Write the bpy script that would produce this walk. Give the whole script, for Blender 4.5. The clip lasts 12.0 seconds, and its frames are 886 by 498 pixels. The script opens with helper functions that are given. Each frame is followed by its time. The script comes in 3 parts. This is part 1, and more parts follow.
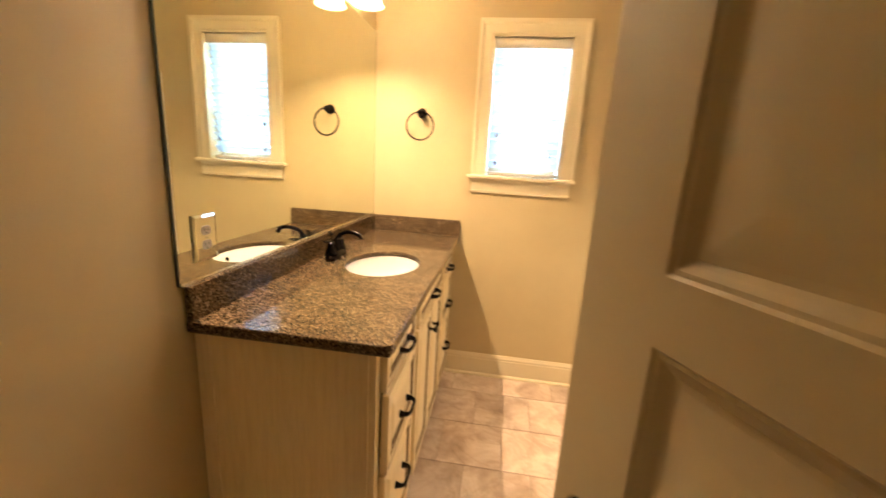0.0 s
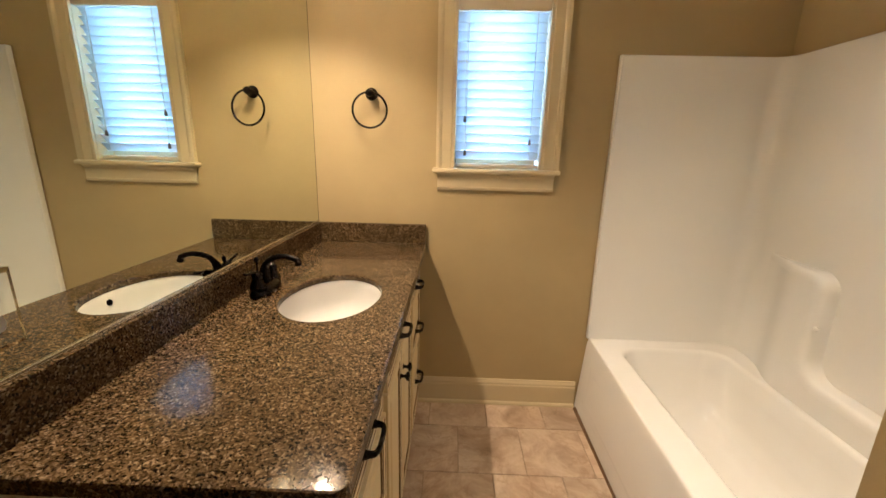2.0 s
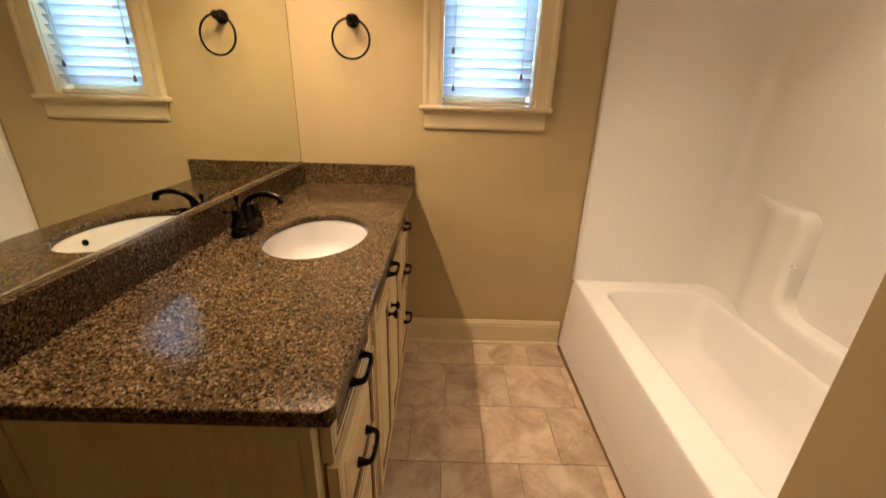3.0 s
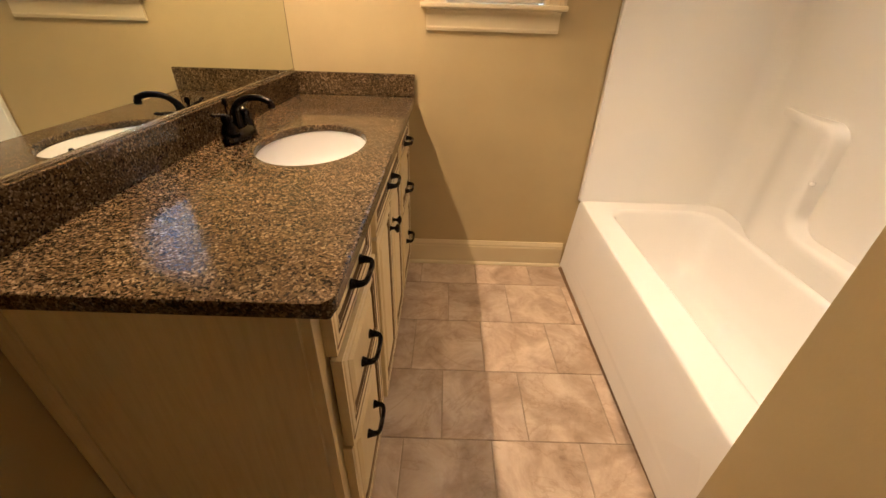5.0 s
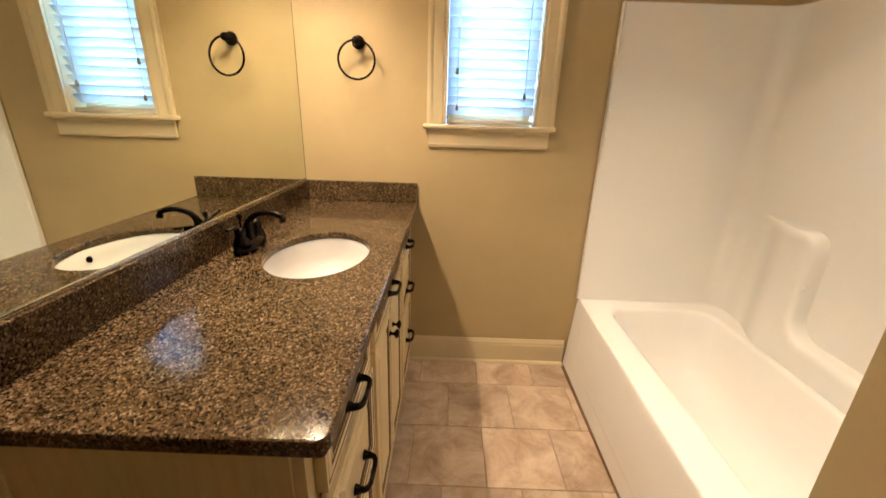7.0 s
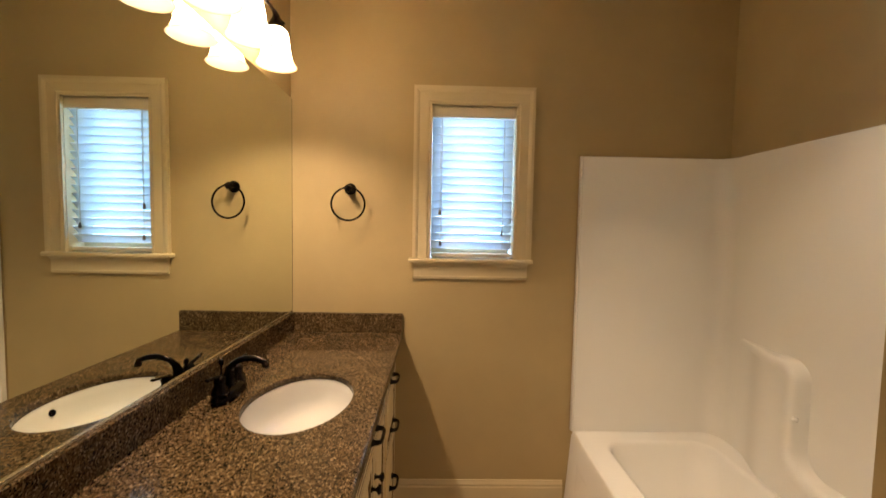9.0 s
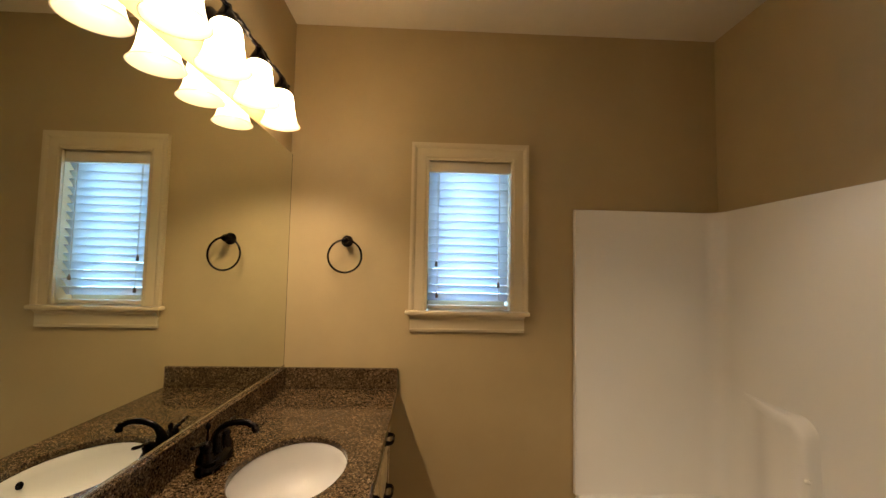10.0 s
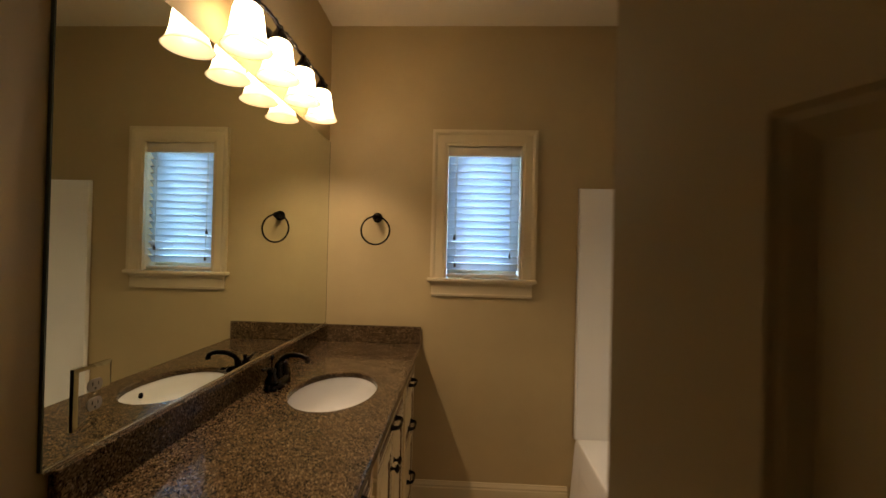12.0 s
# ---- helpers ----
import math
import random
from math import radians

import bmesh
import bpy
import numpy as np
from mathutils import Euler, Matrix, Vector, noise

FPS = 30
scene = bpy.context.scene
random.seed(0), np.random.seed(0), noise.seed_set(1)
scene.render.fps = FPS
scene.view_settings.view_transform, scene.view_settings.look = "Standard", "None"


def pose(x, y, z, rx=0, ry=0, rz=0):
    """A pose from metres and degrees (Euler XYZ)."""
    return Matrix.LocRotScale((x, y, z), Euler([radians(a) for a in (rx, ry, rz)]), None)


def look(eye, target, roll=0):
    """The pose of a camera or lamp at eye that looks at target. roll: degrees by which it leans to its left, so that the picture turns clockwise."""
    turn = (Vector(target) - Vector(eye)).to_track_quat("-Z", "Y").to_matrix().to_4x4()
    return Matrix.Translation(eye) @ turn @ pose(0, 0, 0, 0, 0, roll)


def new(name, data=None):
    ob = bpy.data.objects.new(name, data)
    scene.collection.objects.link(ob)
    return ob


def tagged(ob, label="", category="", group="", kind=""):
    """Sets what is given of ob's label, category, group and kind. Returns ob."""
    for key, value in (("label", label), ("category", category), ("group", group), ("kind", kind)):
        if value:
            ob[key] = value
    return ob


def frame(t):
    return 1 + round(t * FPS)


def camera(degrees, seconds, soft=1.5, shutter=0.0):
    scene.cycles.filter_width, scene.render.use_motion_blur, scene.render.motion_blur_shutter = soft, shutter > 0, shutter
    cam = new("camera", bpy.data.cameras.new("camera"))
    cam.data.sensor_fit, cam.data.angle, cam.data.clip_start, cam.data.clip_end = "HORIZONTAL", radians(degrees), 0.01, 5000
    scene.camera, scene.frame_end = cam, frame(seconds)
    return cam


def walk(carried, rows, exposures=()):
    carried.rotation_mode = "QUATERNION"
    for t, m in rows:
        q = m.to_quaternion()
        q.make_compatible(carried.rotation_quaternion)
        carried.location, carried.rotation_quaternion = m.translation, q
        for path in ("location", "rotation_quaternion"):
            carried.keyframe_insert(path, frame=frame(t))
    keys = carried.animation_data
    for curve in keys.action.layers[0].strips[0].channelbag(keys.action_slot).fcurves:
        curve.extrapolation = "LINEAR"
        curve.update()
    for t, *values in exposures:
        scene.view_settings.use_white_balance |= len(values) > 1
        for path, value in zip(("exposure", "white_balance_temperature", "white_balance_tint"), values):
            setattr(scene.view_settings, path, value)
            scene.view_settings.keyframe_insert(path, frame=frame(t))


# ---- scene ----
cam = camera(97.0, 12.0, shutter=0.5)
PATH = [
    (0, (0.789, -2.379, 1.371), (0.523, -0.447, 0.929), 3.3),
    (0.5, (0.792, -2.213, 1.382), (0.232, -0.343, 0.944), 3.3),
    (1, (0.75, -2.074, 1.394), (0.305, -0.181, 0.927), 2.8),
    (1.5, (0.688, -1.990, 1.406), (0.599, -0.041, 0.966), 1.1),
    (2, (0.697, -1.962, 1.382), (0.646, -0.022, 0.894), 1.3),
    (2.5, (0.704, -1.948, 1.381), (0.697, -0.042, 0.776), 1.1),
    (3, (0.705, -1.952, 1.338), (0.715, -0.089, 0.611), 1.7),
    (3.5, (0.704, -1.953, 1.316), (0.713, -0.145, 0.46), 1.9),
    (5.3, (0.71, -1.938, 1.268), (0.711, -0.233, 0.222), 1.9),
    (5.5, (0.71, -1.934, 1.278), (0.709, -0.199, 0.284), 2.0),
    (6, (0.713, -1.935, 1.306), (0.698, -0.142, 0.42), 2.1),
    (6.5, (0.713, -1.937, 1.324), (0.698, -0.096, 0.544), 2.0),
    (7, (0.714, -1.94, 1.351), (0.697, -0.052, 0.692), 1.8),
    (7.2, (0.712, -1.943, 1.36), (0.7, -0.039, 0.749), 1.8),
    (8.8, (0.699, -1.955, 1.436), (0.745, 0.038, 1.272), 1.2),
    (9, (0.716, -1.96, 1.456), (0.756, 0.036, 1.342), 1.1),
    (9.5, (0.7, -1.957, 1.476), (0.759, 0.042, 1.481), 0.9),
    (10, (0.691, -1.959, 1.489), (0.769, 0.036, 1.606), 1.1),
    (10.5, (0.699, -1.961, 1.492), (0.767, 0.034, 1.602), 0.9),
    (11, (0.707, -1.999, 1.492), (0.713, 0.0, 1.566), 1.6),
    (11.5, (0.732, -2.098, 1.482), (0.575, -0.105, 1.497), 2.4),
    (12, (0.767, -2.232, 1.446), (0.682, -0.234, 1.46), 1.4),
]
EXPOSURES = [
    (0.0, 1.02, 6700, 14), (0.5, 0.79, 6300, 13), (1.0, 0.34, 6150, 11), (1.5, 0.03, 6000, 10), (2.0, -0.11, 6000, 10), (2.5, -0.14, 6450, 12),
    (3.0, -0.14, 6750, 16), (3.5, -0.09, 7100, 20), (5.5, 0.22, 6400, 14), (6.0, 0.25, 6300, 13), (6.5, 0.24, 6200, 12), (7.0, 0.22, 6150, 11),
    (9.0, -0.46, 6800, 13), (9.5, -0.66, 6600, 12), (10.0, -0.83, 6600, 11), (10.5, -0.85, 6600, 11), (11.0, -1.09, 6500, 11), (11.5, -1.18, 6550, 11), (12.0, -1.30, 6700, 12),
]
walk(cam, [(t, look(eye, target, roll)) for t, eye, target, roll in PATH], EXPOSURES)

# ---- world, sun and exposure ----
world = bpy.data.worlds.new("sky_world")
scene.world = world
world.use_nodes = True
wn = world.node_tree.nodes
sky = wn.new("ShaderNodeTexSky")
sky.sky_type = "NISHITA"
sky.sun_disc = False
sky.sun_elevation = radians(38)
sky.sun_rotation = radians(200)
world.node_tree.links.new(sky.outputs[0], wn["Background"].inputs[0])
wn["Background"].inputs[1].default_value = 0.15

sun_data = bpy.data.lights.new("sun", "SUN")
sun_data.energy, sun_data.angle, sun_data.color = 2.5, radians(0.5), (1.0, 0.95, 0.88)
sun = new("sun", sun_data)
sun.matrix_world = look((3, -8, 8), (0, 0, 0))

# sky light at the window opening, outside the glass
sky_lamp = bpy.data.lights.new("window_sky", "AREA")
sky_lamp.shape, sky_lamp.size, sky_lamp.size_y = "RECTANGLE", 0.95, 1.25
sky_lamp.energy, sky_lamp.color = 100.0, (0.33, 0.60, 1.0)
window_sky = new("window_sky", sky_lamp)
window_sky.matrix_world = look((0.8975, 0.28, 1.70), (0.8975, 0.0, 1.66))

# recessed downlight in the ceiling over the tub side
can_data = bpy.data.lights.new("downlight", "AREA")
can_data.shape, can_data.size, can_data.energy, can_data.color, can_data.spread = "DISK", 0.12, 6.0, (1.0, 0.775, 0.53), radians(78)
downlight = new("downlight", can_data)
downlight.matrix_world = look((1.60, -0.98, 2.728), (1.60, -0.98, 0.0))

SHADE_GLOW = 42.0
INSIDE_GLOW = 2.6
BULB_GLOW = 2900.0
LAMP_TINT = (1.0, 0.755, 0.52)
GLASS_TINT = (1.0, 0.71, 0.41)


# ---- materials ----
def mat(name, colour, rough=0.5, metal=0.0, spec=0.5):
    m = bpy.data.materials.new(name)
    m.use_nodes = True
    b = m.node_tree.nodes["Principled BSDF"]
    b.inputs["Base Color"].default_value = (*colour, 1)
    b.inputs["Roughness"].default_value = rough
    b.inputs["Metallic"].default_value = metal
    b.inputs["Specular IOR Level"].default_value = spec
    return m, m.node_tree.nodes, m.node_tree.links, b


def add(nodes, kind, **values):
    n = nodes.new("ShaderNode" + kind)
    for k, v in values.items():
        n.inputs[k.replace("_", " ")].default_value = v
    return n


def ramp(nodes, stops):
    r = nodes.new("ShaderNodeValToRGB")
    e = r.color_ramp.elements
    while len(e) < len(stops):
        e.new(0.5)
    for el, (p, c) in zip(e, stops):
        el.position, el.color = p, (*c, 1)
    return r


def coords(nodes):
    return nodes.new("ShaderNodeTexCoord").outputs["Object"]


def bumped(nodes, links, b, height, strength, distance):
    bp = add(nodes, "Bump", Strength=strength, Distance=distance)
    links.new(height, bp.inputs["Height"])
    links.new(bp.outputs[0], b.inputs["Normal"])


def painted(name, colour, rough, scale=220.0, strength=0.12, mottle=0.06, spec=0.4):
    """Paint with roller stipple and slow variation of tone and gloss."""
    m, n, l, b = mat(name, colour, rough, 0, spec)
    c = coords(n)
    big = add(n, "TexNoise", Scale=2.3, Detail=4.0, Roughness=0.6)
    fine = add(n, "TexNoise", Scale=scale, Detail=3.0)
    l.new(c, big.inputs["Vector"])
    l.new(c, fine.inputs["Vector"])
    lo = tuple(v * (1 - mottle) for v in colour)
    hi = tuple(min(1, v * (1 + mottle)) for v in colour)
    r = ramp(n, [(0.3, lo), (0.7, hi)])
    l.new(big.outputs[0], r.inputs[0])
    l.new(r.outputs[0], b.inputs["Base Color"])
    rr = add(n, "MapRange", To_Min=rough - 0.06, To_Max=rough + 0.08)
    l.new(big.outputs[0], rr.inputs[0])
    l.new(rr.outputs[0], b.inputs["Roughness"])
    bumped(n, l, b, fine.outputs[0], strength, 0.002)
    return m


WALL = painted("wall_paint", (0.395, 0.303, 0.154), 0.55, 180, 0.16)
CEILING = painted("ceiling_paint", (0.62, 0.55, 0.41), 0.8, 120, 0.2)
TRIM = painted("trim_paint", (0.57, 0.475, 0.295), 0.32, 90, 0.04, 0.03, 0.5)
DOOR_PAINT = painted("door_paint", (0.50, 0.40, 0.225), 0.35, 140, 0.06, 0.03, 0.5)


def cabinet_paint():
    m, n, l, b = mat("glazed_cream_paint", (0.78, 0.68, 0.45), 0.38)
    c = coords(n)
    mp = add(n, "Mapping")
    mp.inputs["Scale"].default_value = (30, 30, 2.5)
    l.new(c, mp.inputs[0])
    streak = add(n, "TexNoise", Scale=3.0, Detail=6.0, Roughness=0.65)
    l.new(mp.outputs[0], streak.inputs["Vector"])
    r = ramp(n, [(0.2, (0.60, 0.48, 0.265)), (0.55, (0.69, 0.57, 0.34)), (0.85, (0.72, 0.61, 0.38))])
    l.new(streak.outputs[0], r.inputs[0])
    l.new(r.outputs[0], b.inputs["Base Color"])
    bumped(n, l, b, streak.outputs[0], 0.05, 0.002)
    return m


CABINET = cabinet_paint()
GLAZE = painted("brown_glaze", (0.13, 0.075, 0.03), 0.5, 60, 0.1, 0.25)
# dark brown stands in for shade at the toe kick and inside the carcass
SHADOW_WOOD = painted("shaded_cabinet_wood", (0.22, 0.15, 0.08), 0.7)


def granite():
    m, n, l, b = mat("brown_granite", (0.2, 0.13, 0.09), 0.06, 0, 0.25)
    c = coords(n)
    warp = add(n, "TexNoise", Scale=60.0, Detail=2.0)
    l.new(c, warp.inputs["Vector"])
    mixv = n.new("ShaderNodeMix")
    mixv.data_type = "VECTOR"
    mixv.inputs[0].default_value = 0.012
    l.new(c, mixv.inputs[4])
    l.new(warp.outputs["Color"], mixv.inputs[5])
    v = add(n, "TexVoronoi", Scale=275.0)
    l.new(mixv.outputs[1], v.inputs["Vector"])
    sep = n.new("ShaderNodeSeparateColor")
    l.new(v.outputs["Color"], sep.inputs[0])
    r = ramp(n, [(0.0, (0.017, 0.010, 0.005)), (0.15, (0.042, 0.026, 0.013)), (0.32, (0.078, 0.050, 0.025)),
                 (0.56, (0.116, 0.078, 0.040)), (0.78, (0.172, 0.120, 0.066)), (0.93, (0.260, 0.198, 0.120))])
    r.color_ramp.interpolation = "CONSTANT"
    l.new(sep.outputs[0], r.inputs[0])
    v2 = add(n, "TexVoronoi", Scale=620.0)
    l.new(mixv.outputs[1], v2.inputs["Vector"])
    sep2 = n.new("ShaderNodeSeparateColor")
    l.new(v2.outputs["Color"], sep2.inputs[0])
    r2 = ramp(n, [(0.0, (0.55, 0.55, 0.55)), (0.15, (0.8, 0.78, 0.75)), (0.7, (1.0, 1.0, 1.0)), (0.95, (1.3, 1.25, 1.15))])
    r2.color_ramp.interpolation = "CONSTANT"
    l.new(sep2.outputs[0], r2.inputs[0])
    cloud = add(n, "TexNoise", Scale=9.0, Detail=3.0)
    l.new(c, cloud.inputs["Vector"])
    r3 = ramp(n, [(0.3, (0.75, 0.72, 0.7)), (0.7, (1.15, 1.12, 1.08))])
    l.new(cloud.outputs[0], r3.inputs[0])
    last = r.outputs[0]
    for other in (r2, r3):
        mul = n.new("ShaderNodeMix")
        mul.data_type, mul.blend_type = "RGBA", "MULTIPLY"
        mul.inputs[0].default_value = 1.0
        l.new(last, mul.inputs[6])
        l.new(other.outputs[0], mul.inputs[7])
        last = mul.outputs[2]
    l.new(last, b.inputs["Base Color"])
    rr = add(n, "MapRange", To_Min=0.06, To_Max=0.16)
    l.new(sep2.outputs[0], rr.inputs[0])
    l.new(rr.outputs[0], b.inputs["Roughness"])
    return m


GRANITE = granite()


def stone_tile():
    m, n, l, b = mat("stone_look_tile", (0.42, 0.34, 0.26), 0.38)
    c = coords(n)
    oi = n.new("ShaderNodeObjectInfo")
    shift = n.new("ShaderNodeVectorMath")
    shift.operation = "MULTIPLY_ADD"
    comb = n.new("ShaderNodeCombineXYZ")
    for i in range(3):
        l.new(oi.outputs["Random"], comb.inputs[i])
    l.new(comb.outputs[0], shift.inputs[0])
    shift.inputs[1].default_value = (37, 53, 11)
    l.new(c, shift.inputs[2])
    big = add(n, "TexNoise", Scale=5.5, Detail=9.0, Roughness=0.66, Distortion=0.5)
    vein = add(n, "TexNoise", Scale=3.2, Detail=6.0, Roughness=0.6, Distortion=0.7)
    fine = add(n, "TexNoise", Scale=90.0, Detail=4.0)
    for t in (big, vein, fine):
        l.new(shift.outputs[0], t.inputs["Vector"])
    r = ramp(n, [(0.28, (0.27, 0.185, 0.12)), (0.45, (0.43, 0.315, 0.22)), (0.58, (0.56, 0.435, 0.32)), (0.76, (0.68, 0.565, 0.45))])
    l.new(big.outputs[0], r.inputs[0])
    r2 = ramp(n, [(0.475, (1, 1, 1)), (0.497, (0.74, 0.67, 0.60)), (0.503, (0.95, 0.93, 0.9)), (0.54, (1, 1, 1))])
    l.new(vein.outputs[0], r2.inputs[0])
    tone = add(n, "MapRange", To_Min=0.86, To_Max=1.1)
    l.new(oi.outputs["Random"], tone.inputs[0])
    last = r.outputs[0]
    for other, socket in ((r2, r2.outputs[0]), (tone, tone.outputs[0])):
        mul = n.new("ShaderNodeMix")
        mul.data_type, mul.blend_type = "RGBA", "MULTIPLY"
        mul.inputs[0].default_value = 0.65 if other is r2 else 1.0
        l.new(last, mul.inputs[6])
        l.new(socket, mul.inputs[7])
        last = mul.outputs[2]
    l.new(last, b.inputs["Base Color"])
    rr = add(n, "MapRange", To_Min=0.28, To_Max=0.5)
    l.new(big.outputs[0], rr.inputs[0])
    l.new(rr.outputs[0], b.inputs["Roughness"])
    hm = n.new("ShaderNodeMath")
    hm.operation = "MULTIPLY_ADD"
    l.new(fine.outputs[0], hm.inputs[0])
    hm.inputs[1].default_value = 0.25
    l.new(big.outputs[0], hm.inputs[2])
    bumped(n, l, b, hm.outputs[0], 0.14, 0.004)
    return m


TILE = stone_tile()
GROUT = painted("tile_grout", (0.33, 0.25, 0.17), 0.85, 300, 0.4, 0.15)
ACRYLIC = painted("white_acrylic", (0.80, 0.79, 0.76), 0.068, 9, 0.012, 0.012, 0.5)
PORCELAIN = painted("white_porcelain", (0.75, 0.735, 0.70), 0.065, 10, 0.0, 0.01, 0.6)
TASSEL = painted("dark_tassel_wood", (0.16, 0.11, 0.07), 0.4, 80, 0.05, 0.1)
PLASTIC = painted("ivory_plastic", (0.40, 0.36, 0.30), 0.35, 60, 0.02, 0.02)
DARK = painted("dark_slot", (0.01, 0.008, 0.006), 0.6)
BEAD = painted("tan_caulk", (0.36, 0.26, 0.14), 0.6, 120, 0.3, 0.2)
CAULK = painted("aged_caulk", (0.17, 0.105, 0.055), 0.7, 120, 0.3, 0.2)


def bronze():
    m, n, l, b = mat("oil_rubbed_bronze", (0.02, 0.014, 0.011), 0.3, 0.75)
    c = coords(n)
    t = add(n, "TexNoise", Scale=45.0, Detail=5.0)
    l.new(c, t.inputs["Vector"])
    r = ramp(n, [(0.35, (0.004, 0.0033, 0.003)), (0.62, (0.009, 0.006, 0.005)), (0.8, (0.035, 0.019, 0.011))])
    l.new(t.outputs[0], r.inputs[0])
    l.new(r.outputs[0], b.inputs["Base Color"])
    rr = add(n, "MapRange", To_Min=0.14, To_Max=0.34)
    l.new(t.outputs[0], rr.inputs[0])
    l.new(rr.outputs[0], b.inputs["Roughness"])
    return m


BRONZE = bronze()
MIRROR, _, _, _ = mat("silvered_mirror", (0.80, 0.835, 0.745), 0.004, 1.0)
MIRROR_EDGE, _, _, _ = mat("mirror_edge", (0.05, 0.06, 0.045), 0.25)
METAL = painted("brushed_aluminium", (0.50, 0.45, 0.34), 0.24, 90, 0.05)
METAL.node_tree.nodes["Principled BSDF"].inputs["Metallic"].default_value = 0.9

GLASS, gn, gl, gb = mat("window_glass", (1, 1, 1), 0.0)
gb.inputs["Transmission Weight"].default_value = 1.0
gb.inputs["IOR"].default_value = 1.45


def glowing(name, colour, strength, base):
    m, n, l, b = mat(name, base, 0.25)
    b.inputs["Emission Color"].default_value = (*colour, 1)
    b.inputs["Emission Strength"].default_value = strength
    return m


SHADE = glowing("lit_frosted_glass", GLASS_TINT, SHADE_GLOW, (0.5, 0.42, 0.26))
SHADE_IN = glowing("lit_glass_inside", GLASS_TINT, INSIDE_GLOW, (0.10, 0.075, 0.04))
sn, sl = SHADE.node_tree.nodes, SHADE.node_tree.links
axis = sn.new("ShaderNodeSeparateXYZ")
sl.new(coords(sn), axis.inputs[0])
warm = add(sn, "MapRange", From_Min=0.0, From_Max=0.070, To_Min=1.0, To_Max=SHADE_GLOW)
sl.new(axis.outputs[2], warm.inputs[0])
sl.new(warm.outputs[0], sn["Principled BSDF"].inputs["Emission Strength"])
LENS = glowing("lit_lens", LAMP_TINT, 8.0, (0.8, 0.8, 0.8))
BULB = glowing("lit_bulb", LAMP_TINT, BULB_GLOW, (0.8, 0.8, 0.8))


def slat_material():
    m, n, l, b = mat("white_faux_wood_slat", (0.80, 0.80, 0.78), 0.4)
    tr = add(n, "BsdfTranslucent")
    tr.inputs["Color"].default_value = (0.66, 0.76, 0.85, 1)
    mx = n.new("ShaderNodeMixShader")
    mx.inputs[0].default_value = 0.26
    grain = add(n, "TexNoise", Scale=40.0, Detail=4.0)
    l.new(coords(n), grain.inputs["Vector"])
    bumped(n, l, b, grain.outputs[0], 0.05, 0.001)
    l.new(b.outputs[0], mx.inputs[1])
    l.new(tr.outputs[0], mx.inputs[2])
    l.new(mx.outputs[0], n["Material Output"].inputs[0])
    return m


SLAT = slat_material()
BLIND = painted("blind_valance_paint", (0.60, 0.54, 0.41), 0.4, 60, 0.05, 0.03)
GRASS = painted("lawn", (0.07, 0.10, 0.035), 0.9, 30, 0.5, 0.3)


# ---- building helpers ----
def mesh_from(bm, name, materials, smooth=False):
    me = bpy.data.meshes.new(name)
    bmesh.ops.recalc_face_normals(bm, faces=bm.faces)
    bm.to_mesh(me)
    bm.free()
    for m in materials if isinstance(materials, (list, tuple)) else [materials]:
        me.materials.append(m)
    if smooth:
        me.shade_smooth()
    return me


def part(name, bm, material, parent=None, label="", smooth=False, bevel=0.0, segments=2):
    ob = new(name, mesh_from(bm, name, material, smooth))
    if bevel:
        md = ob.modifiers.new("edge", "BEVEL")
        md.width, md.segments, md.limit_method, md.angle_limit = bevel, segments, "ANGLE", radians(40)
        md.harden_normals = False
    if parent is not None:
        ob.parent = parent
    if label:
        tagged(ob, label)
    return ob


def thing(name, label, category, at=(0, 0, 0), group="", kind=""):
    ob = new(name)
    ob.empty_display_size = 0.05
    ob.location = at
    return tagged(ob, label, category, group, kind)


def box(bm, x0, y0, z0, x1, y1, z1, mi=0):
    v = [bm.verts.new(p) for p in ((x0, y0, z0), (x1, y0, z0), (x1, y1, z0), (x0, y1, z0),
                                   (x0, y0, z1), (x1, y0, z1), (x1, y1, z1), (x0, y1, z1))]
    for f in ((3, 2, 1, 0), (4, 5, 6, 7), (0, 1, 5, 4), (1, 2, 6, 5), (2, 3, 7, 6), (3, 0, 4, 7)):
        bm.faces.new([v[i] for i in f]).material_index = mi
    return bm


def boxes(*list_of):
    bm = bmesh.new()
    for b in list_of:
        box(bm, *b)
    return bm


def loft(bm, rings, closed=True, cap0=False, cap1=False, mi=0):
    vs = [[bm.verts.new(p) for p in r] for r in rings]
    n = len(vs[0])
    for a, b in zip(vs, vs[1:]):
        for i in range(n if closed else n - 1):
            j = (i + 1) % n
            bm.faces.new((a[i], a[j], b[j], b[i])).material_index = mi
    if cap0:
        bm.faces.new(vs[0]).material_index = mi
    if cap1:
        bm.faces.new(vs[-1]).material_index = mi
    return vs


def lathe(profile, n=28, centre=(0, 0), cap0=True, cap1=True, bm=None):
    """profile: (radius, z)."""
    bm = bm or bmesh.new()
    rings = [[(centre[0] + r * math.cos(2 * math.pi * i / n), centre[1] + r * math.sin(2 * math.pi * i / n), z) for i in range(n)] for r, z in profile]
    loft(bm, rings, True, cap0, cap1)
    return bm


